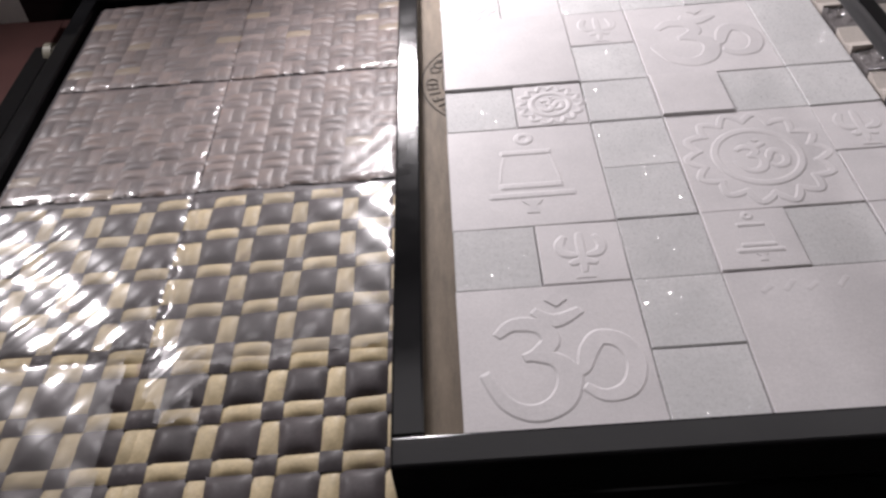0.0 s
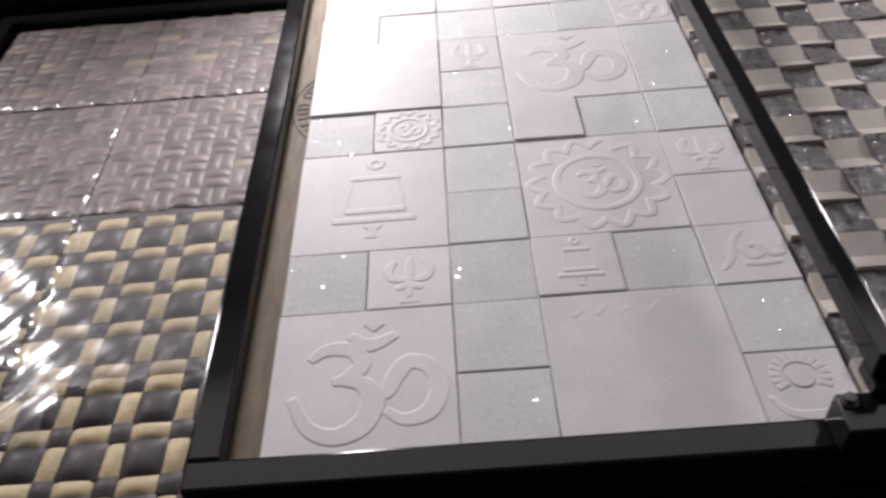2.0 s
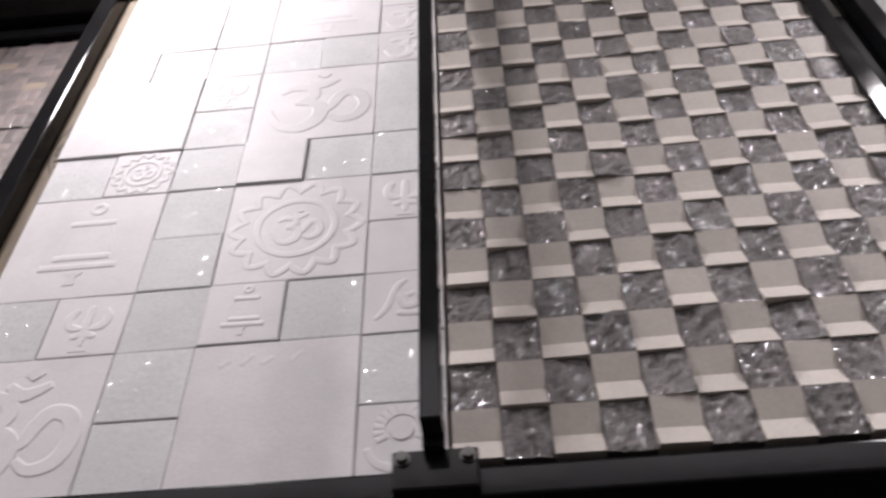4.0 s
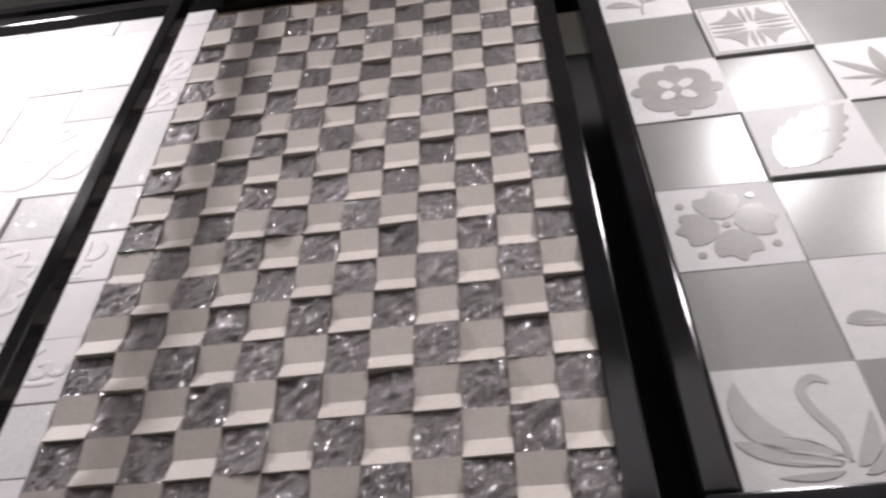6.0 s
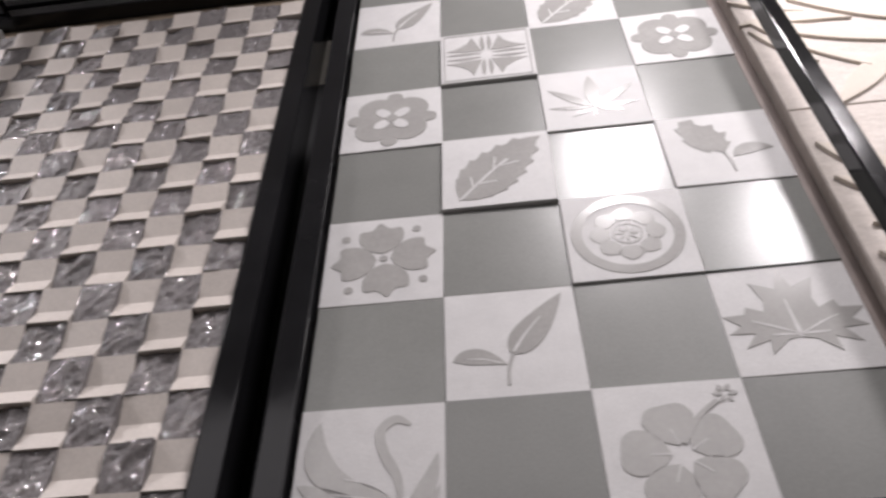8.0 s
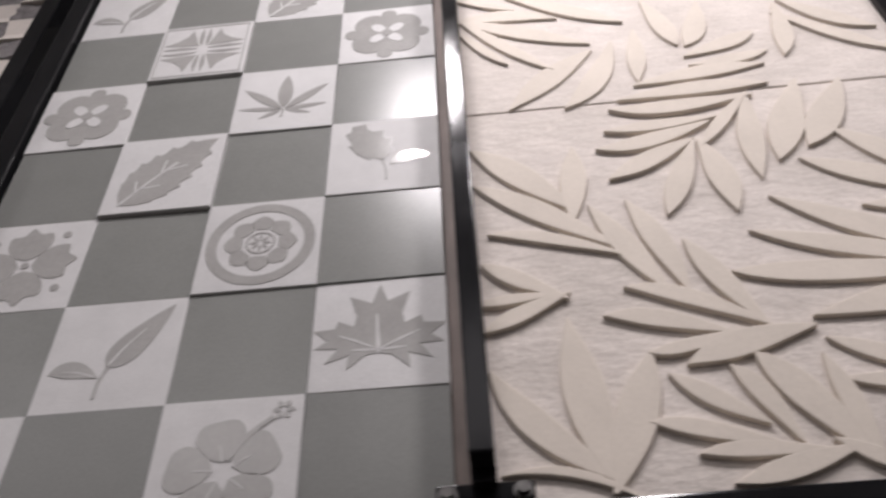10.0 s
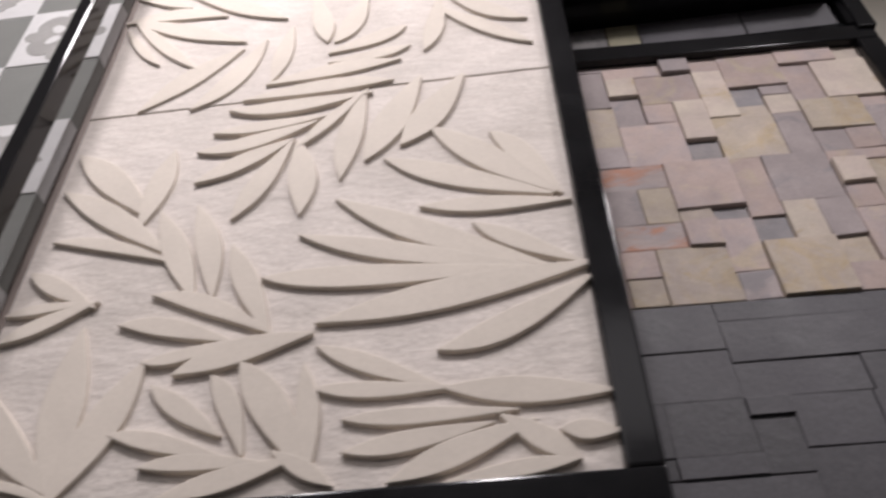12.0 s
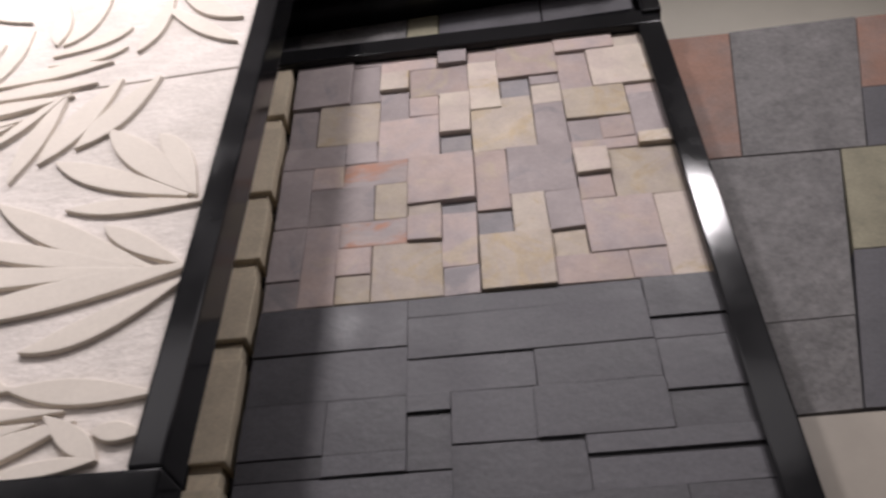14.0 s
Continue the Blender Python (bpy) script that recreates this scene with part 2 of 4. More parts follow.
_l.new(_clear.outputs[0], _mix.inputs[1])
_l.new(_mix3.outputs[0], _mix.inputs[2])
_l.new(_mix.outputs[0], _n["Material Output"].inputs[0])


# ---- building helpers ----
def part(name, bm, mat, parent, label=""):
    me = bpy.data.meshes.new(name)
    bm.to_mesh(me)
    bm.free()
    me.materials.append(mat)
    ob = new(name, me)
    ob.parent = parent
    if label:
        ob["label"] = label
    return ob


def piece(name, me, parent, m):
    """One more object on a mesh that is already there."""
    ob = new(name, me)
    ob.parent = parent
    ob.matrix_basis = m
    return ob


def mesh_of(name, bm, mat):
    me = bpy.data.meshes.new(name)
    bm.to_mesh(me)
    bm.free()
    me.materials.append(mat)
    return me


def thing(name, where, label, category, group="", kind=""):
    ob = new(name)
    ob.empty_display_size = 0.05
    ob.matrix_world = where
    return tagged(ob, label, category, group, kind)


def box(bm, x0, x1, y0, y1, z0, z1, bevel=0.0, segments=1):
    r = bmesh.ops.create_cube(bm, size=1.0, matrix=Matrix.LocRotScale(((x0 + x1) / 2, (y0 + y1) / 2, (z0 + z1) / 2), None, (abs(x1 - x0), abs(y1 - y0), abs(z1 - z0))))
    if bevel:
        edges = list({e for v in r["verts"] for e in v.link_edges})
        bmesh.ops.bevel(bm, geom=edges, offset=bevel, segments=segments, affect="EDGES", profile=0.6)
    return bm


def slab(bm, x0, x1, y0, y1, z0, z1, b=0.0015, jitter=0.0, rnd=None):
    """A tile: flat top with a small worn bevel, sides, no back."""
    j = (lambda: rnd.uniform(-jitter, jitter)) if rnd else (lambda: 0.0)
    cs = [(x0 + j(), y0 + j()), (x1 + j(), y0 + j()), (x1 + j(), y1 + j()), (x0 + j(), y1 + j())]
    cx, cy = (x0 + x1) / 2, (y0 + y1) / 2
    low = [bm.verts.new((x, y, z0)) for x, y in cs]
    mid = [bm.verts.new((x, y, z1 - b)) for x, y in cs]
    top = [bm.verts.new((x + (b if x < cx else -b), y + (b if y < cy else -b), z1 + j() * 0.3)) for x, y in cs]
    for k in range(4):
        bm.faces.new((low[k], low[(k + 1) % 4], mid[(k + 1) % 4], mid[k]))
        bm.faces.new((mid[k], mid[(k + 1) % 4], top[(k + 1) % 4], top[k]))
    bm.faces.new(top)
    return bm


def smooth_line(pts, steps=6):
    """Catmull-Rom through 2D points."""
    p = [pts[0]] + list(pts) + [pts[-1]]
    out = []
    for i in range(1, len(p) - 2):
        for s in range(steps):
            t = s / steps
            out.append(tuple(0.5 * (2 * p[i][k] + (p[i + 1][k] - p[i - 1][k]) * t + (2 * p[i - 1][k] - 5 * p[i][k] + 4 * p[i + 1][k] - p[i + 2][k]) * t * t
                                    + (3 * p[i][k] - p[i - 1][k] - 3 * p[i + 1][k] + p[i + 2][k]) * t ** 3) for k in range(2)))
    out.append(tuple(pts[-1]))
    return out


def ridge(bm, line, width, z0, z1, slope=0.5, closed=False):
    """A raised band along a 2D line; width is a number or a function of 0..1."""
    if len(line) == 2 and slope > 1:
        (ax, ay), (bx, by) = line
        line = [(ax + (bx - ax) * t, ay + (by - ay) * t) for t in (0.0, 0.06, 0.94, 1.0)]
    if slope > 1:
        z1 += 0.00009 * abs(math.sin(line[0][0] * 900 + line[0][1] * 700))
    n = len(line)
    rows = []
    for i, (x, y) in enumerate(line):
        a, b = (line[(i - 1) % n], line[(i + 1) % n]) if closed else (line[max(0, i - 1)], line[min(n - 1, i + 1)])
        dx, dy = b[0] - a[0], b[1] - a[1]
        d = math.hypot(dx, dy) or 1.0
        nx, ny = -dy / d, dx / d
        w = (width(i / (n - 1)) if callable(width) else width) / 2
        e = w + abs(z1 - z0) * slope
        zt = z0 + 0.0001 if slope > 1 and not closed and i in (0, n - 1) else z1
        rows.append([bm.verts.new((x + nx * k, y + ny * k, z)) for k, z in ((e, z0), (w, zt), (-w, zt), (-e, z0))])
    for i in range(n if closed else n - 1):
        a, b = rows[i], rows[(i + 1) % n]
        for k in range(3):
            bm.faces.new((a[k], a[k + 1], b[k + 1], b[k]))
    if not closed:
        bm.faces.new(rows[0][::-1])
        bm.faces.new(rows[-1])
    return bm


def plate(bm, pts, z0, z1, bevel=0.0):
    """A flat piece with the outline pts."""
    n = len(pts)
    area = sum(pts[i][0] * pts[(i + 1) % n][1] - pts[(i + 1) % n][0] * pts[i][1] for i in range(n))
    if area < 0:
        pts = pts[::-1]
    low = [bm.verts.new((x, y, z0)) for x, y in pts]
    top = [bm.verts.new((x, y, z1)) for x, y in pts]
    for i in range(n):
        bm.faces.new((low[i], low[(i + 1) % n], top[(i + 1) % n], top[i]))
    bm.faces.new(top)
    return bm


def leaf_outline(x0, y0, xm, ym, x1, y1, w, steps=14, peak=0.45, sharp=0.8, base=0.0):
    """A leaf round a bent midrib that passes through the middle point."""
    cx, cy = 2 * xm - (x0 + x1) / 2, 2 * ym - (y0 + y1) / 2
    left, right = [], []
    for i in range(steps + 1):
        t = i / steps
        x = (1 - t) ** 2 * x0 + 2 * t * (1 - t) * cx + t * t * x1
        y = (1 - t) ** 2 * y0 + 2 * t * (1 - t) * cy + t * t * y1
        dx, dy = 2 * (1 - t) * (cx - x0) + 2 * t * (x1 - cx), 2 * (1 - t) * (cy - y0) + 2 * t * (y1 - cy)
        d = math.hypot(dx, dy) or 1.0
        s = t / peak if t < peak else (1 - t) / (1 - peak)
        h = w / 2 * math.sin(min(1, s) * math.pi / 2) ** sharp
        if base and t > peak:
            h = w / 2 * (base + (1 - base) * math.sin(min(1, s) * math.pi / 2) ** sharp)
        left.append((x - dy / d * h, y + dx / d * h))
        right.append((x + dy / d * h, y - dx / d * h))
    return left + (right[::-1][:-1] if base else right[-2:0:-1])


def ring(cx, cy, r, n=28, a0=0.0, a1=2 * math.pi, ry=None):
    full = abs(a1 - a0) > 6.28
    k = n if full else n + 1
    return [(cx + r * math.cos(a0 + (a1 - a0) * i / n), cy + (ry or r) * math.sin(a0 + (a1 - a0) * i / n)) for i in range(k)]


def turned(pts, cx, cy, a, s=1.0):
    c, q = math.cos(a) * s, math.sin(a) * s
    return [(cx + x * c - y * q, cy + x * q + y * c) for x, y in pts]


def pillow(w, h, rise, seed=0, n=5):
    """A domed strip of shell, highest in its middle."""
    bm = bmesh.new()
    rnd = random.Random(seed)
    g = []
    for i in range(n + 1):
        row = []
        for k in range(n + 1):
            u, v = i / n * 2 - 1, k / n * 2 - 1
            z = 0.001 + rise * ((1 - abs(u) ** 2.6) * (1 - abs(v) ** 2.6)) ** 0.75
            row.append(bm.verts.new((u * w / 2, v * h / 2, z + rnd.uniform(-1, 1) * rise * 0.03)))
        g.append(row)
    for i in range(n):
        for k in range(n):
            f = bm.faces.new((g[i][k], g[i + 1][k], g[i + 1][k + 1], g[i][k + 1]))
            f.smooth = True
    return bm


# ---- the room ----
def wall(name, x0, x1, y0, y1, z0, z1, mat, label, category="wall"):
    bm = box(bmesh.new(), x0, x1, y0, y1, z0, z1)
    me = mesh_of(name, bm, mat)
    return tagged(new(name, me), label, category, kind="structure")


wall("floor", -2.6, 5.2, -3.4, 0.75, -0.1, 0.0, FLOORTILE, "polished grey stone floor of the showroom", "floor")
wall("ceiling", -2.6, 5.2, -3.4, 0.75, 3.45, 3.55, WHITEPAINT, "plain white ceiling over the display racks", "ceiling")
wall("wall_north", -2.6, 5.2, 0.6, 0.75, 0.0, 3.45, BEIGEPAINT, "plain beige wall behind the display racks")
wall("wall_south", -2.6, 5.2, -3.4, -3.25, 0.0, 3.45, WALLPAINT, "plain grey wall facing the racks")
wall("wall_west", -2.6, -2.45, -3.25, 0.6, 0.0, 3.45, WALLPAINT, "plain grey side wall")
wall("wall_east", 5.05, 5.2, -3.25, 0.6, 0.0, 3.45, WALLPAINT, "plain grey side wall")


# ---- rack frames ----
def bar(parent, name, x0, x1, y0, y1, z0, z1, mat=None, b=0.003, label=""):
    return part(name, box(bmesh.new(), x0, x1, y0, y1, z0, z1, b, 2), mat or BLACK, parent, label)


def frame_thing(x0, x1, v0, v1, rail, back, front, ply_n, label, bottom=None, board=None, place=None):
    """A black frame of four rails round a plywood board."""
    w, h = x1 - x0, v1 - v0
    f = thing("display_frame", (place or BASE) @ Matrix.Translation((x0, v0, 0)), label, "display frame", "sliding display frames")
    bw = bottom or rail
    bar(f, "left_rail", 0, rail, bw + 0.0005, h - rail - 0.0005, back, front)
    bar(f, "right_rail", w - rail, w, bw + 0.0005, h - rail - 0.0005, back, front)
    bar(f, "bottom_rail", 0, w, 0, bw, back, front)
    bar(f, "top_rail", 0, w, h - rail, h, back, front)
    part("backing_board", box(bmesh.new(), rail, w - rail, bw, h - rail, ply_n - 0.014, ply_n), board or PLY, f, "backing board")
    return f


def bolt(parent, x, y, z, r=0.0055):
    bm = bmesh.new()
    bmesh.ops.create_cone(bm, cap_ends=True, segments=20, radius1=r * 1.35, radius2=r * 1.35, depth=0.0015, matrix=Matrix.Translation((x, y, z + 0.00075)))
    bmesh.ops.create_cone(bm, cap_ends=True, segments=6, radius1=r, radius2=r * 0.93, depth=0.0065, matrix=Matrix.Translation((x, y, z + 0.00475)))
    return part("bolt", bm, STEEL, parent, "steel hexagon bolt")


def post_thing(x, v0, v1, back, front, width=0.022, deep=0.030):
    p = thing("rack_post", at(x, v0, 0), "glossy black upright bar standing off over the joint of two panels", "rack post", "rack posts")
    h = v1 - v0
    part("upright", box(bmesh.new(), -width / 2, width / 2, 0.0, h, front - deep, front, 0.0025, 2), BLACK, p)
    part("lower_stem", box(bmesh.new(), -width / 2, width / 2, -0.0105, 0.020, back + 0.0405, front - deep - 0.0002, 0.0006, 1), BLACK, p)
    part("upper_stem", box(bmesh.new(), -width / 2 + 0.001, width / 2 - 0.001, h - 0.02, h - 0.0005, back, front - deep - 0.0005, 0.002, 1), BLACK, p)
    bm = bmesh.new()
    box(bm, -0.042, 0.042, -0.046, -0.004, back + 0.001, back + 0.040, 0.002, 1)
    part("flange", bm, BLACK, p, "bolted black foot plate")
    for s in (-1, 1):
        bolt(p, s * 0.032, -0.014, back + 0.040, 0.0062)
    return p


frame_a = frame_thing(-0.070, 1.262, -0.026, 1.212, 0.033, -0.055, 0.012, -0.020, "wide black steel frame round white tiles and dark mosaic")
frame_b = frame_thing(1.300, 2.615, -0.021, 1.225, 0.032, -0.022, 0.024, -0.012, "wide black steel frame round etched tiles and leaf slabs", board=SHADED_PLY)
frame_c = frame_thing(-0.830, -0.045, -0.10, 1.385, 0.036, -0.245, -0.170, -0.212, "black steel frame round woven shell panels, set further back")
# the last frame stands further back, turned a little away and hung a little askew
ASKEW = at(2.617, 0, -0.215) @ pose(0, 0, 0, 0, 3.0, 0) @ pose(0, 0, 0, 0, 0, 1.4)
frame_d = frame_thing(-0.145, 0.583, -0.214, 0.925, 0.040, -0.075, 0.017, -0.039, "black steel frame round multicolour mosaic and slate strips", board=DARKBOARD, place=ASKEW)
post_thing(0.590, 0.010, 1.212, 0.012, 0.098)
post_thing(1.956, 0.018, 1.225, 0.024, 0.108)

# rails on which the frames slide, and a dark sheet behind them
rack = thing("rack_track", at(-1.0, -0.1, 0), "black steel tracks that carry the sliding display frames", "rack", kind="")
bar(rack, "lower_track", 0, 4.1, -0.03, 0.0735, -0.169, -0.056)
bar(rack, "rear_track", 0, 4.1, -0.20, -0.1305, -0.28, -0.17)
bar(rack, "upper_track", 0, 4.1, 1.50, 1.53, -0.24, -0.06)
# added dark sheet so that the gaps between frames look deep in shade
bar(rack, "back_sheet", 0.03, 4.0, -0.1, 1.49, -0.365, -0.3455, DARKBOARD)
for k, x in enumerate((-0.03, 1.34, 2.65, 4.05)):
    bar(rack, "rack_leg", x, x + 0.05, -1.7, -0.201, -0.27, -0.22)
for k, x in enumerate((-0.03, 4.05)):
    bar(rack, "side_upright", x, x + 0.05, -0.129, 1.53, -0.3440, -0.3205)


# ---- white carved tiles ----
def taper(w, a=0.25, b=0.25):
    return lambda t: w * (0.35 + 0.65 * min(1.0, t / a if a else 1, (1 - t) / b if b else 1))


def om(bm, s, cx=0.0, cy=0.0, z=0.0, rise=0.0008):
    def st(pts, w, a=0.25, b=0.25):
        ridge(bm, [(cx + x * s, cy + y * s) for x, y in smooth_line(pts)], taper(w * s, a, b), z - 0.0004, z + rise, 3.0)
    st([(-0.30, 0.14), (-0.20, 0.22), (-0.06, 0.20), (-0.01, 0.10), (-0.08, 0.02), (-0.17, -0.01)], 0.085)
    st([(-0.13, 0.0), (0.0, -0.03), (0.06, -0.14), (0.0, -0.29), (-0.14, -0.35), (-0.28, -0.28), (-0.38, -0.08)], 0.115, 0.3, 0.5)
    st([(0.04, -0.12), (0.13, -0.10), (0.18, 0.02), (0.25, 0.10), (0.36, 0.06), (0.41, -0.08), (0.35, -0.23), (0.22, -0.27), (0.12, -0.2)], 0.09)
    st([(-0.09, 0.32), (0.03, 0.235), (0.19, 0.31)], 0.085, 0.5, 0.5)
    plate(bm, [(cx + (0.05 + a) * s, cy + (0.385 + b) * s) for a, b in ((0, -0.05), (0.06, 0), (0, 0.05), (-0.06, 0))], z, z + rise)


def bell(bm, s):
    def st(pts, w):
        ridge(bm, [(x * s, y * s) for x, y in pts], w * s, -0.0004, 0.0008, 3.0)
    ridge(bm, ring(0.02 * s, 0.37 * s, 0.045 * s, 16), 0.022 * s, -0.0004, 0.0008, 3.0, closed=True)
    st([(-0.16, 0.22), (0.20, 0.22)], 0.03)
    for side in (-0.19, 0.195):
        ridge(bm, [((0.02 + side * k) * s, y * s) for k, y in smooth_line([(1.02, -0.09), (0.92, 0.06), (0.76, 0.19)])], 0.009 * s, -0.0004, 0.0003, 3.0)
    st([(-0.19, -0.12), (0.24, -0.12)], 0.035)
    st([(-0.27, -0.21), (0.31, -0.21)], 0.035)
    plate(bm, [(x * s, y * s) for x, y in ((-0.03, -0.38), (0.05, -0.38), (0.04, -0.31), (0.08, -0.27), (-0.05, -0.27), (-0.01, -0.31))], 0, 0.0006)


def lotus(bm, s):
    ridge(bm, ring(0, 0, 0.27 * s, 36), 0.035 * s, -0.0004, 0.0008, 3.0, closed=True)
    for k in range(14):
        a = 2 * math.pi * k / 14
        pts = [(0.33, -0.085), (0.40, -0.06), (0.455, 0.0), (0.40, 0.06), (0.33, 0.085)]
        ridge(bm, turned([(x * s, y * s) for x, y in smooth_line(pts, 4)], 0, 0, a), taper(0.034 * s), -0.0004, 0.0008, 3.0)
    om(bm, s * 0.42)


def trident(bm, s):
    def st(pts, w):
        ridge(bm, [(x * s, y * s) for x, y in smooth_line(pts)], taper(w * s), -0.0004, 0.0007, 3.0)
    st([(0, -0.36), (0, 0.0), (0, 0.34)], 0.075)
    st([(-0.04, -0.06), (-0.2, -0.02), (-0.25, 0.12), (-0.17, 0.28)], 0.085)
    st([(0.04, -0.06), (0.2, -0.02), (0.25, 0.12), (0.17, 0.28)], 0.085)
    st([(-0.17, -0.2), (0, -0.14), (0.17, -0.2)], 0.07)
    plate(bm, [(x * s, y * s) for x, y in ((-0.12, -0.42), (0.12, -0.42), (0.08, -0.36), (-0.08, -0.36))], 0, 0.0006)


def sun_moon(bm, s):
    for k in range(14):
        a = math.pi * (k / 13 * 1.3 - 0.15)
        ridge(bm, [(r * math.cos(a) * s, (0.16 + r * math.sin(a)) * s) for r in (0.17, 0.31)], taper(0.045 * s), -0.0004, 0.0007, 3.0)
    plate(bm, [(x * s, (0.15 + y) * s) for x, y in ring(0, 0, 0.13, 20)], 0, 0.0012)
    ridge(bm, [(x * s, y * s) for x, y in smooth_line([(-0.38, -0.05), (-0.26, -0.25), (0, -0.32), (0.26, -0.25), (0.38, -0.05)])], taper(0.1 * s, 0.5, 0.5), -0.0004, 0.0007, 3.0)


def scroll(bm, s):
    def st(pts, w):
        ridge(bm, [(x * s, y * s) for x, y in smooth_line(pts)], taper(w * s), -0.0004, 0.0007, 3.0)
    st([(-0.36, -0.3), (-0.2, -0.1), (-0.1, 0.2), (0.05, 0.36)], 0.06)
    st([(-0.08, 0.1), (0.02, -0.1), (0.16, -0.06), (0.14, 0.1), (0.04, 0.06)], 0.06)
    st([(0.2, 0.12), (0.26, -0.06), (0.4, -0.06), (0.4, 0.08)], 0.06)
    st([(-0.1, -0.2), (0.1, -0.22), (0.36, -0.2)], 0.05)


def worn_marks(bm, s):
    for k, x in enumerate((-0.3, -0.17, -0.05, 0.12)):
        ridge(bm, [((x - 0.03) * s, 0.33 * s), ((x + 0.04) * s, (0.41 if k % 2 else 0.38) * s)], 0.02 * s, -0.0003, 0.00008, 4.0)


MOTIF = {"om": om, "bell": bell, "lotus": lotus, "trident": trident, "sun": sun_moon, "scroll": scroll, "marks": worn_marks}
carved = thing("carved_tile_panel", at(0, 0, 0), "white marble tiles with carved emblems among pale grey squares", "tile panel", "stone sample panels")
W, G = MARBLE, GREYSTONE
U = 0.1     # small tile
WHITE_TILES = [     # column, row, width, height in small tiles, motif, proud by mm
    (0, 0, 2, 2, "om", 1), (3, 0, 2, 2, "marks", 2), (5, 0, 1, 1, "sun", 0), (1, 2, 1, 1, "trident", 0), (3, 2, 1, 1, "bell", 3),
    (5, 2, 1, 1, "scroll", 1), (0, 3, 2, 2, "bell", 0), (3, 3, 2, 2, "lotus", 1), (5, 4, 1, 1, "trident", 0), (1, 5, 1, 1, "lotus", 1)]
MORE_WHITE = [
    (3, 5, 1, 1, "", 5), (0, 6, 2, 2, "", 4), (2, 7, 1, 1, "trident", 1), (3, 6, 2, 2, "om", 1), (0, 8, 1, 1, "lotus", 2),
    (5, 8, 1, 1, "om", 1), (0, 9, 2, 2, "om", 1), (3, 9, 2, 2, "bell", 1), (5, 3, 1, 1, "", 0), (5, 9, 1, 1, "om", 0), (1, 8, 1, 1, "", 0), (5, 10, 1, 1, "", 0)]
GREY_TILES = [
    (2, 0, 1, 1, 0), (2, 1, 1, 1, 1), (2, 2, 1, 1, 0), (2, 3, 1, 1, 1), (2, 4, 1, 1, 0), (2, 5, 1, 1, 1), (5, 1, 1, 1, 0), (0, 2, 1, 1, 0), (4, 2, 1, 1, 0), (0, 5, 1, 1, 0),
    (4, 5, 1, 1, 0), (5, 5, 1, 1, 1), (2, 6, 1, 1, 1), (5, 6, 1, 2, 1), (3, 8, 1, 1, 0), (4, 8, 1, 1, 1), (2, 8, 1, 1, 0)]
LAST_GREY = [(2, 9, 1, 2, 0), (0, 11, 1, 0.55, 0), (1, 11, 1, 0.55, 1), (2, 11, 1, 0.55, 0), (3, 11, 1, 0.55, 1), (4, 11, 1, 0.55, 0), (5, 11, 1, 0.55, 0)]
rnd = random.Random(11)


def stone_tile(parent, c, r, w, h, mat, motif, proud):
    tw, th = w * U, h * U
    bm = slab(bmesh.new(), -tw / 2 + 0.0005, tw / 2 - 0.0005, -th / 2 + 0.0005, th / 2 - 0.0005, -0.0195, 0, 0.0013, 0.0007, rnd)
    t = part("tile", bm, mat, parent)
    t.matrix_basis = Matrix.Translation(((c + w / 2) * U, (r + h / 2) * U, proud * 0.001)) @ pose(0, 0, 0, rnd.uniform(-0.3, 0.3), rnd.uniform(-0.3, 0.3), rnd.uniform(-0.25, 0.25))
    if motif:
        bm = bmesh.new()
        MOTIF[motif](bm, tw)
        part("relief", bm, mat, t, "shallow carved emblem")


for c, r, w, h, motif, proud in WHITE_TILES + MORE_WHITE:
    stone_tile(carved, c, r, w, h, W, motif, proud)
for c, r, w, h, proud in GREY_TILES + LAST_GREY:
    stone_tile(carved, c, r, w, h, G, "", proud)

# round stamp on the plywood strip beside the white tiles
stamp = thing("stamp", at(0.095, 0.66, -0.0195), "round dark ink stamp reading CERTIFIED COMPANY on plywood", "stamp")
bm = bmesh.new()
for r in (0.130, 0.098):
    ridge(bm, ring(0, 0, r, 30, radians(180 - 46), radians(180 + 46)), 0.0022, 0, 0.0003, 0.2)
part("stamp_ring", bm, STAMP, stamp)
for k, ch in enumerate("CERTIFIED COMPANY"):
    if ch == " ":
        continue
    cu = bpy.data.curves.new("letter", "FONT")
    cu.body, cu.size, cu.align_x, cu.extrude = ch, 0.026, "CENTER", 0.0002
    cu.materials.append(STAMP)
    ob = new("letter", cu)
    ob.parent = stamp
    turn = 180 + 64 - k * 8.2
    ob.matrix_basis = Matrix.Translation((0.105 * math.cos(radians(turn)), 0.105 * math.sin(radians(turn)), 0.0004)) @ pose(0, 0, 0, 0, 0, turn - 90)

# ---- chequered mosaic of cream and split granite ----
mosaic = thing("mosaic_panel", at(0.604, 0.018, 0), "chequered mosaic of cream notched sandstone and dark split granite", "mosaic panel", "stone sample panels")
CX, CV = 0.0525, 0.0606


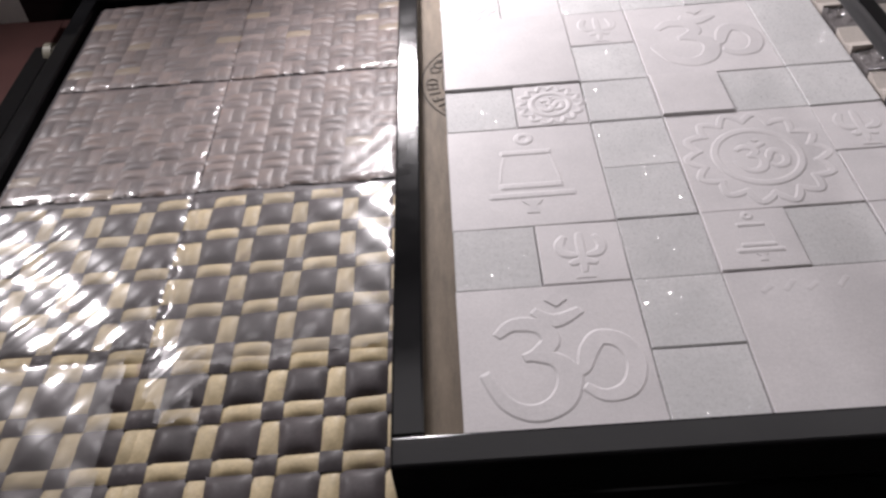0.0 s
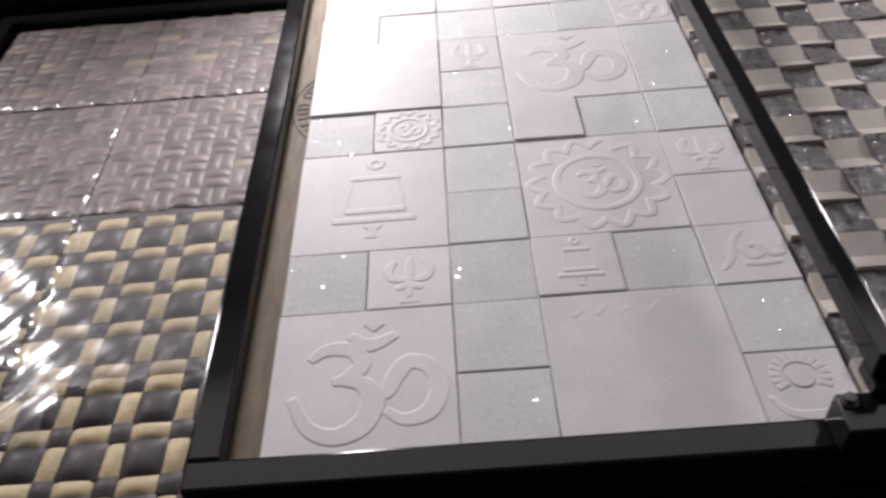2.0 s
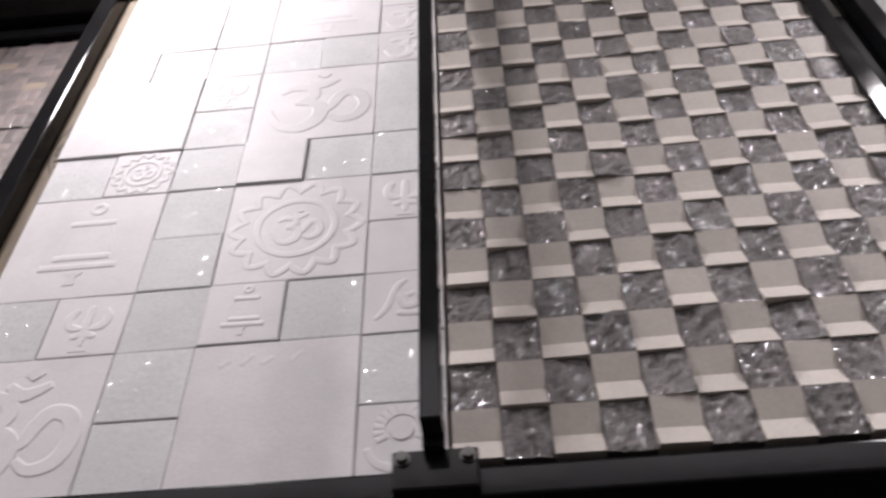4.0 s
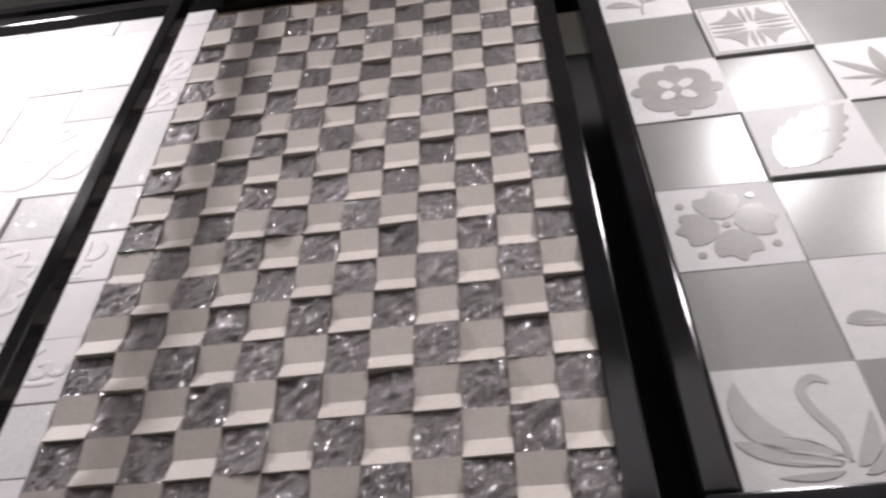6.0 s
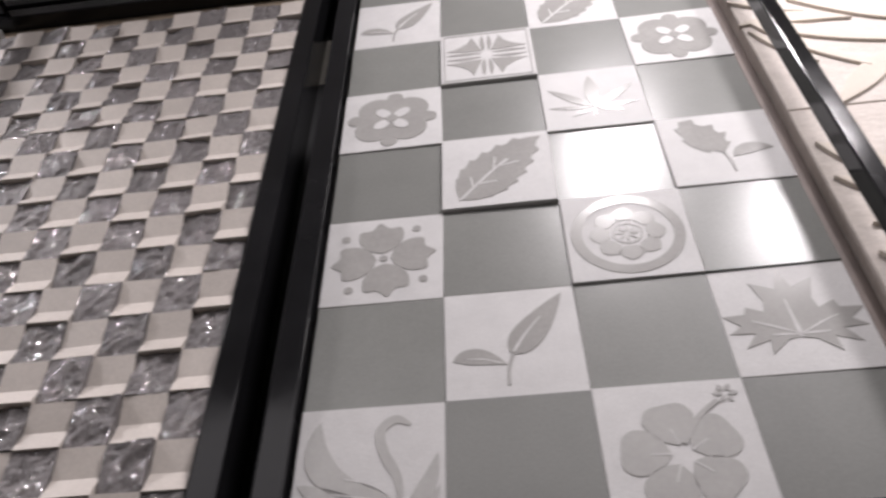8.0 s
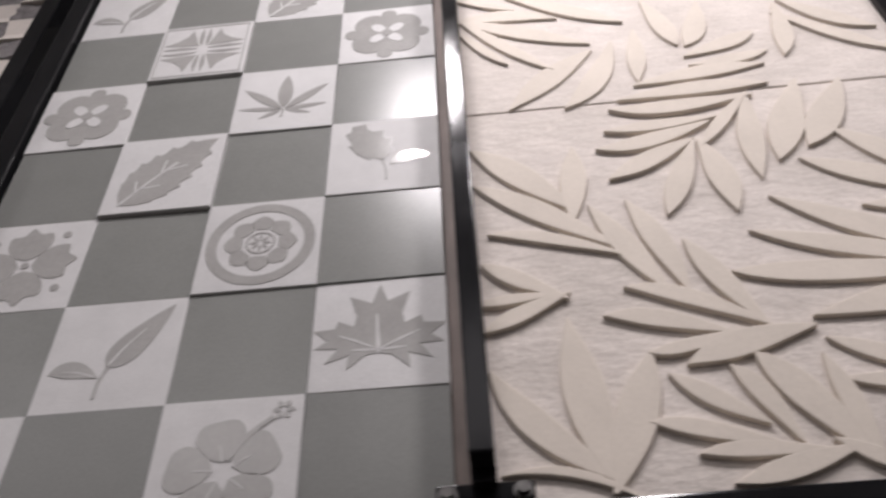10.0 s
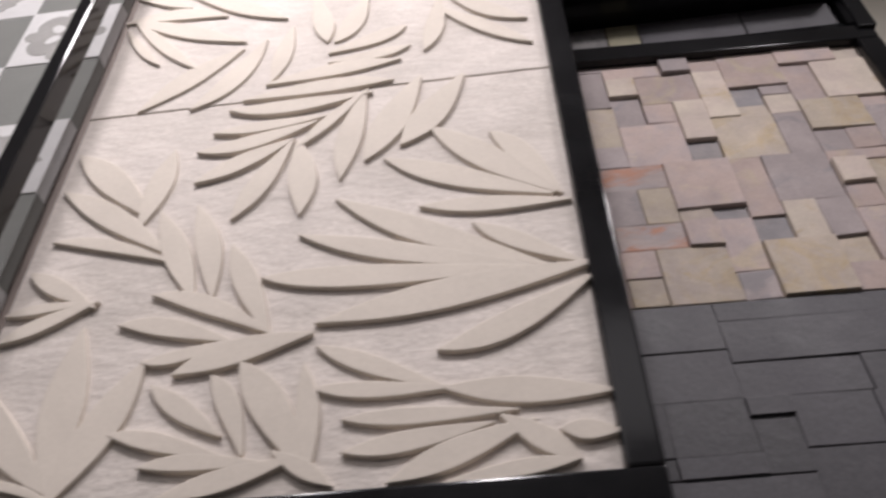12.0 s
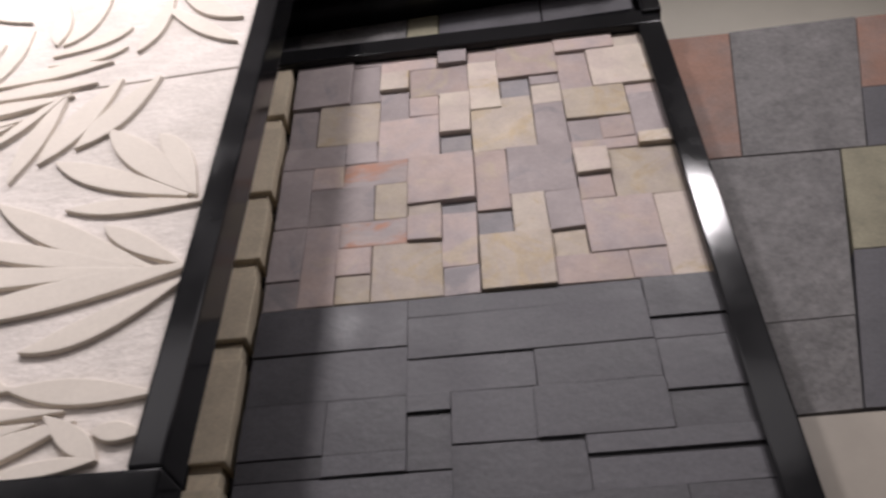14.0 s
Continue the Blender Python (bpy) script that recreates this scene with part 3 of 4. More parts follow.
def notched_block(seed):
    r = random.Random(seed)
    bm = bmesh.new()
    w, h = CX / 2 - 0.0004, CV / 2 - 0.0004
    fold = -h * 0.17 + r.uniform(-0.002, 0.002)
    lift, dip, lip = 0.0068 + r.uniform(-0.001, 0.001), -0.0012, 0.0080 + r.uniform(-0.001, 0.0015)
    prof = [(h, -0.015), (h, lift), (fold, dip + 0.001), (-h, lip), (-h, -0.015)]
    L = [bm.verts.new((-w, y, z)) for y, z in prof]
    R = [bm.verts.new((w, y, z)) for y, z in prof]
    for k in range(4):
        bm.faces.new((L[k], L[k + 1], R[k + 1], R[k]))
    low = bm.verts.new((-w, fold, -0.015)), bm.verts.new((w, fold, -0.015))
    for S, b in ((L, low[0]), (R, low[1])):
        bm.faces.new((S[0], S[1], S[2], b))
        bm.faces.new((b, S[2], S[3], S[4]))
    bmesh.ops.recalc_face_normals(bm, faces=bm.faces)
    return bm


def split_block(seed, n=9):
    r = random.Random(seed)
    bm = bmesh.new()
    w, h = CX / 2 - 0.0004, CV / 2 - 0.0004
    tx, ty = r.uniform(-0.003, 0.003), r.uniform(-0.003, 0.003)
    g = []
    for i in range(n + 1):
        row = []
        for k in range(n + 1):
            u, v = i / n * 2 - 1, k / n * 2 - 1
            z = 0.0036 + tx * u + ty * v + 0.0038 * noise.noise(Vector((u * 1.7 + seed * 3.1, v * 1.7, seed))) + 0.0022 * noise.noise(Vector((u * 4.2, v * 4.2 + seed, seed * 2)))
            z += 0.0022 * abs(noise.noise(Vector((u * 2.1 + v * 3.3, v * 2.2 - u, seed * 5.0)))) + r.uniform(-0.0003, 0.0003)
            row.append(bm.verts.new((u * w, v * h, z)))
        g.append(row)
    for i in range(n):
        for k in range(n):
            bm.faces.new((g[i][k], g[i + 1][k], g[i + 1][k + 1], g[i][k + 1]))
    edge = [g[i][0] for i in range(n + 1)] + [g[n][k] for k in range(1, n + 1)] + [g[i][n] for i in range(n - 1, -1, -1)] + [g[0][k] for k in range(n - 1, 0, -1)]
    low = [bm.verts.new((v.co.x, v.co.y, -0.016)) for v in edge]
    for i in range(len(edge)):
        j = (i + 1) % len(edge)
        bm.faces.new((edge[i], low[i], low[j], edge[j]))
    return bm


NOTCHED = [mesh_of("block", notched_block(k), CREAM) for k in range(6)]
SPLITS = [mesh_of("block", split_block(k), SPLIT) for k in range(14)]
rnd = random.Random(5)
for r in range(18):
    for c in range(12):
        if (c + r) % 2 == 0:
            piece("cream_block", rnd.choice(NOTCHED), mosaic, Matrix.Translation(((c + 0.5) * CX + rnd.uniform(-0.0006, 0.0006), (r + 0.5) * CV + rnd.uniform(-0.0008, 0.0008), rnd.uniform(-0.0015, 0.0025))) @ pose(0, 0, 0, rnd.uniform(-2, 2), rnd.uniform(-1.5, 1.5), rnd.uniform(-0.8, 0.8)))
        else:
            piece("granite_block", rnd.choice(SPLITS), mosaic, Matrix.Translation(((c + 0.5) * CX, (r + 0.5) * CV, rnd.uniform(-0.002, 0.003))) @ pose(0, 0, 0, 0, 0, rnd.choice((0, 180))))

# ---- etched grey tiles ----
etched = thing("etched_tile_panel", at(1.3375, 0.0061, 0.010), "chequered grey-green tiles and pale tiles etched with flowers and leaves", "tile panel", "stone sample panels")
E4 = 0.1474


def lf(bm, *a, **k):
    plate(bm, leaf_outline(*a, **k), 0, Z4)


Z4 = 0.0007


def m_swan(bm):
    lf(bm, -0.36, 0.40, -0.28, -0.02, 0.20, -0.22, 0.19, peak=0.42)
    lf(bm, -0.47, -0.08, -0.22, -0.20, 0.16, -0.29, 0.13)
    lf(bm, 0.24, -0.31, 0.36, -0.18, 0.45, 0.10, 0.12)
    lf(bm, 0.26, -0.37, 0.38, -0.30, 0.46, -0.14, 0.08)
    lf(bm, -0.26, -0.36, -0.02, -0.37, 0.15, -0.34, 0.06)
    ridge(bm, smooth_line([(0.21, -0.28), (0.19, -0.08), (0.09, 0.12), (0.06, 0.29), (0.16, 0.38), (0.26, 0.33)]), taper(0.07, 0.3, 0.2), 0, Z4, 0)


def m_swan_lines(bm):
    for pts in ([(-0.16, -0.06), (0.04, -0.12), (0.19, -0.24)], [(-0.24, -0.16), (0.0, -0.21), (0.17, -0.27)], [(-0.22, -0.24), (-0.04, -0.27), (0.14, -0.30)]):
        ridge(bm, smooth_line(pts), taper(0.018, 0.6, 0.1), Z4, Z4 + 0.0003, 0)


def m_hibiscus(bm):
    for k in range(5):
        a = radians(100 + 72 * k)
        p = [(0.07, 0), (0.14, 0.11), (0.27, 0.17), (0.37, 0.12), (0.385, 0.0), (0.37, -0.12), (0.27, -0.17), (0.14, -0.11)]
        plate(bm, turned(smooth_line(p + p[:1], 3)[:-1], 0, -0.06, a), 0, Z4)
    ridge(bm, smooth_line([(0.02, 0.02), (0.14, 0.2), (0.3, 0.33)]), 0.035, 0, Z4 + 0.0004, 0)
    for k in range(6):
        plate(bm, turned(leaf_outline(0.02, 0, 0.05, 0, 0.08, 0, 0.04, 6), 0.36, 0.38, k * math.pi / 3), 0, Z4)


def m_sprig(bm):
    lf(bm, -0.02, -0.12, 0.13, 0.06, 0.40, 0.43, 0.24, peak=0.45)
    lf(bm, -0.44, -0.16, -0.27, -0.13, -0.06, -0.22, 0.15)
    ridge(bm, smooth_line([(-0.05, -0.40), (-0.04, -0.25), (0.0, -0.12)]), 0.024, 0, Z4, 0)


def m_sprig_lines(bm):
    ridge(bm, smooth_line([(0.0, -0.11), (0.09, 0.04), (0.22, 0.21)]), taper(0.022, 0.1, 0.8), Z4, Z4 + 0.0003, 0)
    ridge(bm, smooth_line([(-0.34, -0.15), (-0.22, -0.16), (-0.08, -0.21)]), taper(0.012, 0.5, 0.1), Z4, Z4 + 0.0003, 0)


def m_maple(bm):
    half = [(0.0, 0.45), (0.06, 0.28), (0.23, 0.36), (0.17, 0.16), (0.19, 0.06), (0.31, 0.12), (0.33, 0.05), (0.49, 0.04), (0.38, -0.06), (0.47, -0.13), (0.30, -0.14), (0.39, -0.27), (0.22, -0.21), (0.23, -0.34), (0.10, -0.22), (0.02, -0.20)]
    plate(bm, half + [(-x, y * 0.96) for x, y in half[::-1] if x > 0.001], 0, Z4)


def m_maple_veins(bm):
    ridge(bm, smooth_line([(0.0, -0.20), (-0.01, -0.02), (-0.02, 0.16)]), taper(0.034, 0.1, 0.8), Z4, Z4 + 0.0003, 0)
    for x, y in ((0.30, -0.02), (-0.30, -0.02), (0.20, -0.16), (-0.20, -0.16)):
        ridge(bm, [(0.0, -0.17), (x * 0.55, -0.17 + (y + 0.17) * 0.6), (x, y)], taper(0.026, 0.1, 0.8), Z4, Z4 + 0.0003, 0)


def m_flower_heart(bm):
    for k in range(4):
        plate(bm, turned(ring(0.135, 0, 0.095, 16, ry=0.062), 0, 0, radians(42 + 90 * k)), Z4 + 0.0006, Z4 + 0.0008)


def m_petal_lines(bm):
    for k in range(5):
        a = radians(100 + 72 * k)
        ridge(bm, turned([(0.07, 0.0), (0.2, 0.01)], 0, -0.06, a), taper(0.03, 0.1, 0.9), Z4, Z4 + 0.0003, 0)


def m_tulips(bm):
    for k in range(4):
        a = radians(90 * k + 6)
        p = [(0.06, 0), (0.11, 0.11), (0.22, 0.185), (0.35, 0.18), (0.36, 0.075), (0.44, 0.0), (0.36, -0.075), (0.35, -0.18), (0.22, -0.185), (0.11, -0.11)]
        plate(bm, turned(smooth_line(p + p[:1], 3)[:-1], 0, 0, a), 0, Z4)
        plate(bm, turned(ring(0.43, 0.0, 0.038, 10), 0, 0, a + radians(45)), 0, Z4)
    plate(bm, ring(0, 0, 0.035, 12), 0, Z4 + 0.0002)


def m_medallion(bm):
    ridge(bm, ring(0, 0, 0.41, 40), 0.09, 0, Z4, 0, closed=True)
    for k in range(8):
        p = [(0.15, -0.05), (0.23, -0.1), (0.31, 0.0), (0.23, 0.1), (0.15, 0.05)]
        plate(bm, turned(smooth_line(p, 3), 0, 0, 2 * math.pi * k / 8), 0, Z4)
    ridge(bm, ring(0, 0, 0.115, 24), 0.02, 0, Z4, 0, closed=True)
    for k in range(8):
        plate(bm, turned(leaf_outline(0.02, 0, 0.06, 0, 0.095, 0, 0.03, 5), 0, 0, 2 * math.pi * k / 8), 0, Z4)


def m_leaf(bm):
    o = leaf_outline(-0.34, -0.4, -0.02, -0.02, 0.38, 0.42, 0.50, 22, 0.42, 0.7)
    cut = []
    for i, (x, y) in enumerate(o):
        side = 1 if y * 0.66 - x * 0.75 > 0 else -1
        out = 0.035 if i % 3 == 1 else 0.0
        cut.append((x - 0.75 * side * out + 0.66 * out, y + 0.66 * side * out + 0.75 * out))
    plate(bm, cut, 0, Z4)


def m_leaf_veins(bm):
    ridge(bm, smooth_line([(-0.34, -0.4), (-0.1, -0.1), (0.1, 0.12)]), 0.025, Z4, Z4 + 0.0003, 0)
    for x, y, dx, dy in ((-0.18, -0.2, 0.17, 0.02), (-0.22, -0.25, -0.02, 0.15), (-0.03, -0.02, 0.02, 0.18), (0.0, 0.02, 0.2, 0.05)):
        ridge(bm, [(x, y), (x + dx, y + dy)], 0.016, Z4, Z4 + 0.0003, 0)


def m_flower(bm):
    for k in range(4):
        plate(bm, turned(ring(0.23, 0, 0.20, 20), 0, 0, radians(42 + 90 * k)), 0, Z4 + 0.00004 * k)
        plate(bm, turned(ring(0.37, 0, 0.085, 14), 0, 0, radians(90 * k - 3)), 0, Z4 + 0.00002)
    plate(bm, ring(0, 0, 0.16, 16), 0, Z4 + 0.0003)


def m_flower_eye(bm):
    plate(bm, ring(0, 0, 0.062, 16), Z4 + 0.0006, Z4 + 0.0011)


def m_palmate(bm):
    for a, l, w in ((90, 0.56, 0.15), (139, 0.56, 0.10), (41, 0.56, 0.10), (174, 0.44, 0.06), (6, 0.42, 0.06), (208, 0.26, 0.05), (-18, 0.28, 0.05)):
        plate(bm, turned(leaf_outline(0.02, 0, l * 0.5, 0, l, 0, w, 10), 0, -0.18, radians(a)), 0, Z4)
    ridge(bm, [(0, -0.18), (-0.01, -0.30)], 0.018, 0, Z4, 0)


def m_star(bm):
    for sx in (-1, 1):
        for sy in (-1, 1):
            plate(bm, [(sx * x, sy * y) for x, y in ((0.05, 0.09), (0.10, 0.24), (0.15, 0.40), (0.20, 0.28), (0.30, 0.19), (0.43, 0.13), (0.24, 0.10))], 0, Z4)
            plate(bm, leaf_outline(sx * 0.06, sy * 0.035, sx * 0.25, sy * 0.05, sx * 0.43, sy * 0.045, 0.05, 8), 0, Z4)
            plate(bm, leaf_outline(sx * 0.025, sy * 0.08, sx * 0.04, sy * 0.25, sx * 0.035, sy * 0.42, 0.05, 8), 0, Z4)
    for a in range(4):
        ridge(bm, turned([(-0.46, 0.46), (0.46, 0.46)], 0, 0, a * math.pi / 2), 0.012, 0, Z4, 0)


def m_rose(bm):
    o = leaf_outline(0.0, -0.1, -0.12, 0.12, -0.3, 0.42, 0.32, 12, 0.5, 0.8)
    plate(bm, [(x + (0.045 if x > -0.7 * y else -0.045) * (i % 3 == 1), y + 0.05 * (i % 3 == 1)) for i, (x, y) in enumerate(o)], 0, Z4)
    lf(bm, 0.06, -0.16, 0.22, -0.06, 0.42, -0.08, 0.15)
    ridge(bm, smooth_line([(0.03, -0.36), (0.02, -0.2), (-0.02, -0.06)]), 0.022, 0, Z4, 0)


ETCH = {(0, 0): m_swan, (2, 0): m_hibiscus, (1, 1): m_sprig, (3, 1): m_maple, (0, 2): m_tulips, (2, 2): m_medallion, (1, 3): m_leaf, (3, 3): m_rose,
        (0, 4): m_flower, (2, 4): m_palmate, (1, 5): m_star, (3, 5): m_flower, (0, 6): m_sprig, (2, 6): m_leaf, (1, 7): m_palmate, (3, 7): m_rose}
rnd = random.Random(3)
for r in range(8):
    for c in range(4):
        pale = (c + r) % 2 == 0
        bm = slab(bmesh.new(), -E4 / 2, E4 / 2, -E4 / 2, E4 / 2, -0.022, 0, 0.0008, 0.0005, rnd)
        t = part("tile", bm, ETCHED if pale else GREENGREY, etched)
        proud = rnd.choice((0, 0, 0.001, 0.003)) + (0.003 if (c, r) in ((1, 3), (2, 2), (3, 3), (1, 5), (3, 2), (2, 4)) else 0)
        t.matrix_basis = Matrix.Translation(((c + 0.5) * E4, (r + 0.5) * E4, proud)) @ pose(0, 0, 0, rnd.uniform(-0.35, 0.35), rnd.uniform(-0.35, 0.35), rnd.uniform(-0.3, 0.3))
        if pale:
            bm = bmesh.new()
            ETCH[(c, r)](bm)
            bmesh.ops.scale(bm, vec=(E4, E4, 1), verts=bm.verts)
            part("motif", bm, POLISHED, t, "polished grey motif")
            inlay = {m_leaf: m_leaf_veins, m_maple: m_maple_veins, m_flower: m_flower_heart, m_hibiscus: m_petal_lines, m_swan: m_swan_lines, m_sprig: m_sprig_lines}.get(ETCH[(c, r)])
            if inlay:
                bm = bmesh.new()
                inlay(bm)
                bmesh.ops.scale(bm, vec=(E4, E4, 1), verts=bm.verts)
                part("pale_inlay", bm, ETCHED, t, "pale matt lines")
            if ETCH[(c, r)] is m_flower:
                bm = bmesh.new()
                m_flower_eye(bm)
                bmesh.ops.scale(bm, vec=(E4, E4, 1), verts=bm.verts)
                part("flower_eye", bm, POLISHED, t, "polished grey eye")

# ---- carved leaf slabs ----
leafy = thing("carved_leaf_panel", at(0, 0, 0.012), "two cream limestone slabs carved with overlapping raised leaves", "stone panel", "stone sample panels")
for v0, v1, dz in ((0.0115, 0.5862, 0.0), (0.5874, 1.192, 0.0008)):
    part("slab", slab(bmesh.new(), 1.957, 2.5825, v0, v1, -0.0235, dz, 0.0012), LIMESTONE, leafy, "rough-dressed limestone ground")
FROND_A = [(1.969, 0.506, 2.022, 0.455, 2.077, 0.392, 0.036),
    (2.098, 0.495, 2.091, 0.433, 2.083, 0.378, 0.031),
    (1.969, 0.437, 2.037, 0.389, 2.112, 0.327, 0.030),
    (1.982, 0.350, 2.044, 0.340, 2.117, 0.309, 0.017),
    (2.103, 0.385, 2.134, 0.319, 2.161, 0.260, 0.029),
    (2.147, 0.388, 2.171, 0.323, 2.185, 0.260, 0.028),
    (2.200, 0.318, 2.223, 0.263, 2.250, 0.204, 0.026),
    (2.123, 0.254, 2.181, 0.237, 2.247, 0.197, 0.021),
    (2.095, 0.217, 2.146, 0.210, 2.206, 0.188, 0.022),
    (2.132, 0.167, 2.167, 0.171, 2.218, 0.183, 0.015),
    (2.167, 0.149, 2.221, 0.169, 2.287, 0.182, 0.029),
    (1.971, 0.304, 2.004, 0.282, 2.047, 0.254, 0.021),
    (1.962, 0.244, 1.994, 0.250, 2.044, 0.252, 0.013),
    (1.966, 0.208, 2.004, 0.228, 2.049, 0.248, 0.019)]
FROND_B = [(1.970, 0.160, 2.010, 0.093, 2.068, 0.040, 0.030),
    (2.055, 0.219, 2.060, 0.123, 2.069, 0.048, 0.041),
    (2.132, 0.169, 2.105, 0.098, 2.077, 0.033, 0.038),
    (1.973, 0.041, 2.033, 0.042, 2.082, 0.017, 0.009),
    (2.146, 0.139, 2.178, 0.112, 2.214, 0.085, 0.020),
    (2.205, 0.142, 2.226, 0.113, 2.243, 0.068, 0.021),
    (2.233, 0.156, 2.265, 0.109, 2.302, 0.044, 0.034),
    (2.297, 0.148, 2.305, 0.095, 2.309, 0.044, 0.021),
    (2.118, 0.086, 2.161, 0.077, 2.225, 0.055, 0.018),
    (2.155, 0.050, 2.199, 0.052, 2.261, 0.046, 0.016),
    (2.178, 0.020, 2.230, 0.031, 2.284, 0.045, 0.021),
    (2.332, 0.019, 2.306, 0.037, 2.282, 0.052, 0.016)]
FROND_C = [(2.370, 0.437, 2.443, 0.398, 2.545, 0.355, 0.031),
    (2.424, 0.488, 2.484, 0.427, 2.553, 0.362, 0.036),
    (2.497, 0.463, 2.530, 0.424, 2.562, 0.362, 0.028),
    (2.413, 0.349, 2.479, 0.343, 2.563, 0.338, 0.022),
    (2.315, 0.375, 2.412, 0.312, 2.528, 0.252, 0.032),
    (2.277, 0.323, 2.378, 0.287, 2.515, 0.249, 0.026),
    (2.471, 0.314, 2.511, 0.286, 2.566, 0.252, 0.022),
    (2.242, 0.265, 2.338, 0.255, 2.515, 0.245, 0.028),
    (2.306, 0.197, 2.434, 0.219, 2.574, 0.241, 0.036),
    (2.429, 0.152, 2.496, 0.173, 2.571, 0.217, 0.029)]
FROND_D = [(2.316, 0.410, 2.323, 0.484, 2.337, 0.559, 0.030),
    (2.345, 0.439, 2.373, 0.503, 2.406, 0.580, 0.041),
    (2.388, 0.461, 2.424, 0.511, 2.461, 0.574, 0.040),
    (2.271, 0.358, 2.270, 0.418, 2.260, 0.473, 0.033),
    (2.192, 0.361, 2.217, 0.414, 2.244, 0.473, 0.028),
    (2.137, 0.430, 2.186, 0.457, 2.239, 0.485, 0.026),
    (2.130, 0.488, 2.192, 0.494, 2.265, 0.518, 0.024),
    (2.146, 0.521, 2.206, 0.524, 2.276, 0.530, 0.019),
    (2.160, 0.566, 2.235, 0.560, 2.333, 0.570, 0.025),
    (2.260, 0.476, 2.294, 0.519, 2.333, 0.566, 0.017)]
FROND_F = [(2.309, 0.168, 2.357, 0.144, 2.423, 0.113, 0.020),
    (2.309, 0.120, 2.359, 0.113, 2.430, 0.109, 0.017),
    (2.432, 0.108, 2.501, 0.099, 2.570, 0.092, 0.027),
    (2.340, 0.083, 2.397, 0.081, 2.483, 0.079, 0.017),
    (2.342, 0.050, 2.393, 0.055, 2.460, 0.065, 0.020),
    (2.383, 0.018, 2.438, 0.040, 2.499, 0.062, 0.025),
    (2.546, 0.027, 2.520, 0.047, 2.491, 0.068, 0.022),
    (2.545, 0.025, 2.499, 0.022, 2.445, 0.015, 0.015),
    (2.536, 0.055, 2.556, 0.053, 2.579, 0.050, 0.019)]
FROND_E = [(2.028, 0.588, 2.087, 0.651, 2.144, 0.701, 0.036),
    (2.101, 0.581, 2.152, 0.639, 2.182, 0.713, 0.032),
    (2.208, 0.624, 2.217, 0.682, 2.223, 0.738, 0.025),
    (2.290, 0.702, 2.313, 0.741, 2.329, 0.799, 0.031),
    (2.390, 0.720, 2.354, 0.700, 2.298, 0.679, 0.026),
    (2.396, 0.670, 2.355, 0.658, 2.300, 0.652, 0.019),
    (2.383, 0.638, 2.301, 0.633, 2.216, 0.618, 0.026),
    (2.374, 0.593, 2.288, 0.597, 2.189, 0.587, 0.026),
    (2.279, 0.704, 2.270, 0.753, 2.255, 0.816, 0.029)]
FROND_H = [(2.115, 0.804, 2.040, 0.826, 1.969, 0.819, 0.029),
    (2.155, 0.728, 2.059, 0.775, 1.977, 0.817, 0.030),
    (2.095, 0.672, 2.031, 0.742, 1.975, 0.815, 0.020),
    (2.032, 0.696, 1.999, 0.737, 1.970, 0.784, 0.014),
    (2.212, 0.778, 2.139, 0.823, 2.058, 0.874, 0.029),
    (2.055, 0.840, 2.014, 0.863, 1.968, 0.885, 0.016),
    (2.564, 0.644, 2.506, 0.692, 2.443, 0.752, 0.023),
    (2.562, 0.704, 2.508, 0.739, 2.461, 0.787, 0.028),
    (2.418, 0.655, 2.433, 0.707, 2.440, 0.773, 0.026)]
FRONDS = [FROND_A, FROND_B, FROND_C, FROND_D, FROND_E, FROND_F, FROND_H]

rnd = random.Random(9)
for frond in FRONDS:
    level = rnd.uniform(0.0049, 0.0056)
    for q, (x0, y0, xm, ym, x1, y1, w) in enumerate(frond):
        ex, ey = x1 - xm, y1 - ym
        d = math.hypot(ex, ey) or 1.0
        more = min(0.016, d * 0.3)
        o = leaf_outline(x0 - ex / d * 0.003, y0 - ey / d * 0.003, xm, ym, x1 + ex / d * more, y1 + ey / d * more, w * 1.06, 18, 0.5, 1.0, 0.10)
        rise = level + 0.00011 * q
        bm = bmesh.new()
        left, right = o[:19], [o[0]] + o[19:][::-1]
        rows_ = []
        for (ax, ay), (bx, by) in zip(left, right):
            d = math.hypot(bx - ax, by - ay) or 1.0
            k, s = min(0.25, 0.0009 / d), -min(0.2, 0.0012 / d)
            line = ((ax + (bx - ax) * s, ay + (by - ay) * s, -0.003), (ax, ay, rise - 0.0004), (ax + (bx - ax) * k, ay + (by - ay) * k, rise - 0.0001), ((ax + bx) / 2, (ay + by) / 2, rise - 0.0001),
                    (bx - (bx - ax) * k, by - (by - ay) * k, rise - 0.0001), (bx, by, rise - 0.0004), (bx - (bx - ax) * s, by - (by - ay) * s, -0.003))
            rows_.append([bm.verts.new(p) for p in line])
        for r0, r1 in zip(rows_, rows_[1:]):
            for k in range(6):
                bm.faces.new((r0[k], r1[k], r1[k + 1], r0[k + 1]))
        bm.faces.new(rows_[-1])
        bmesh.ops.recalc_face_normals(bm, faces=bm.faces)
        part("carved_leaf", bm, LEAFSTONE, leafy)

# ---- multicolour mosaic and ledgestone ----
sheet = thing("sandstone_mosaic", ASKEW @ Matrix.Translation((-0.045, 0.354, 0)), "mosaic of uneven pink, yellow and grey sandstone blocks in two sheets", "mosaic panel", "stone sample panels")
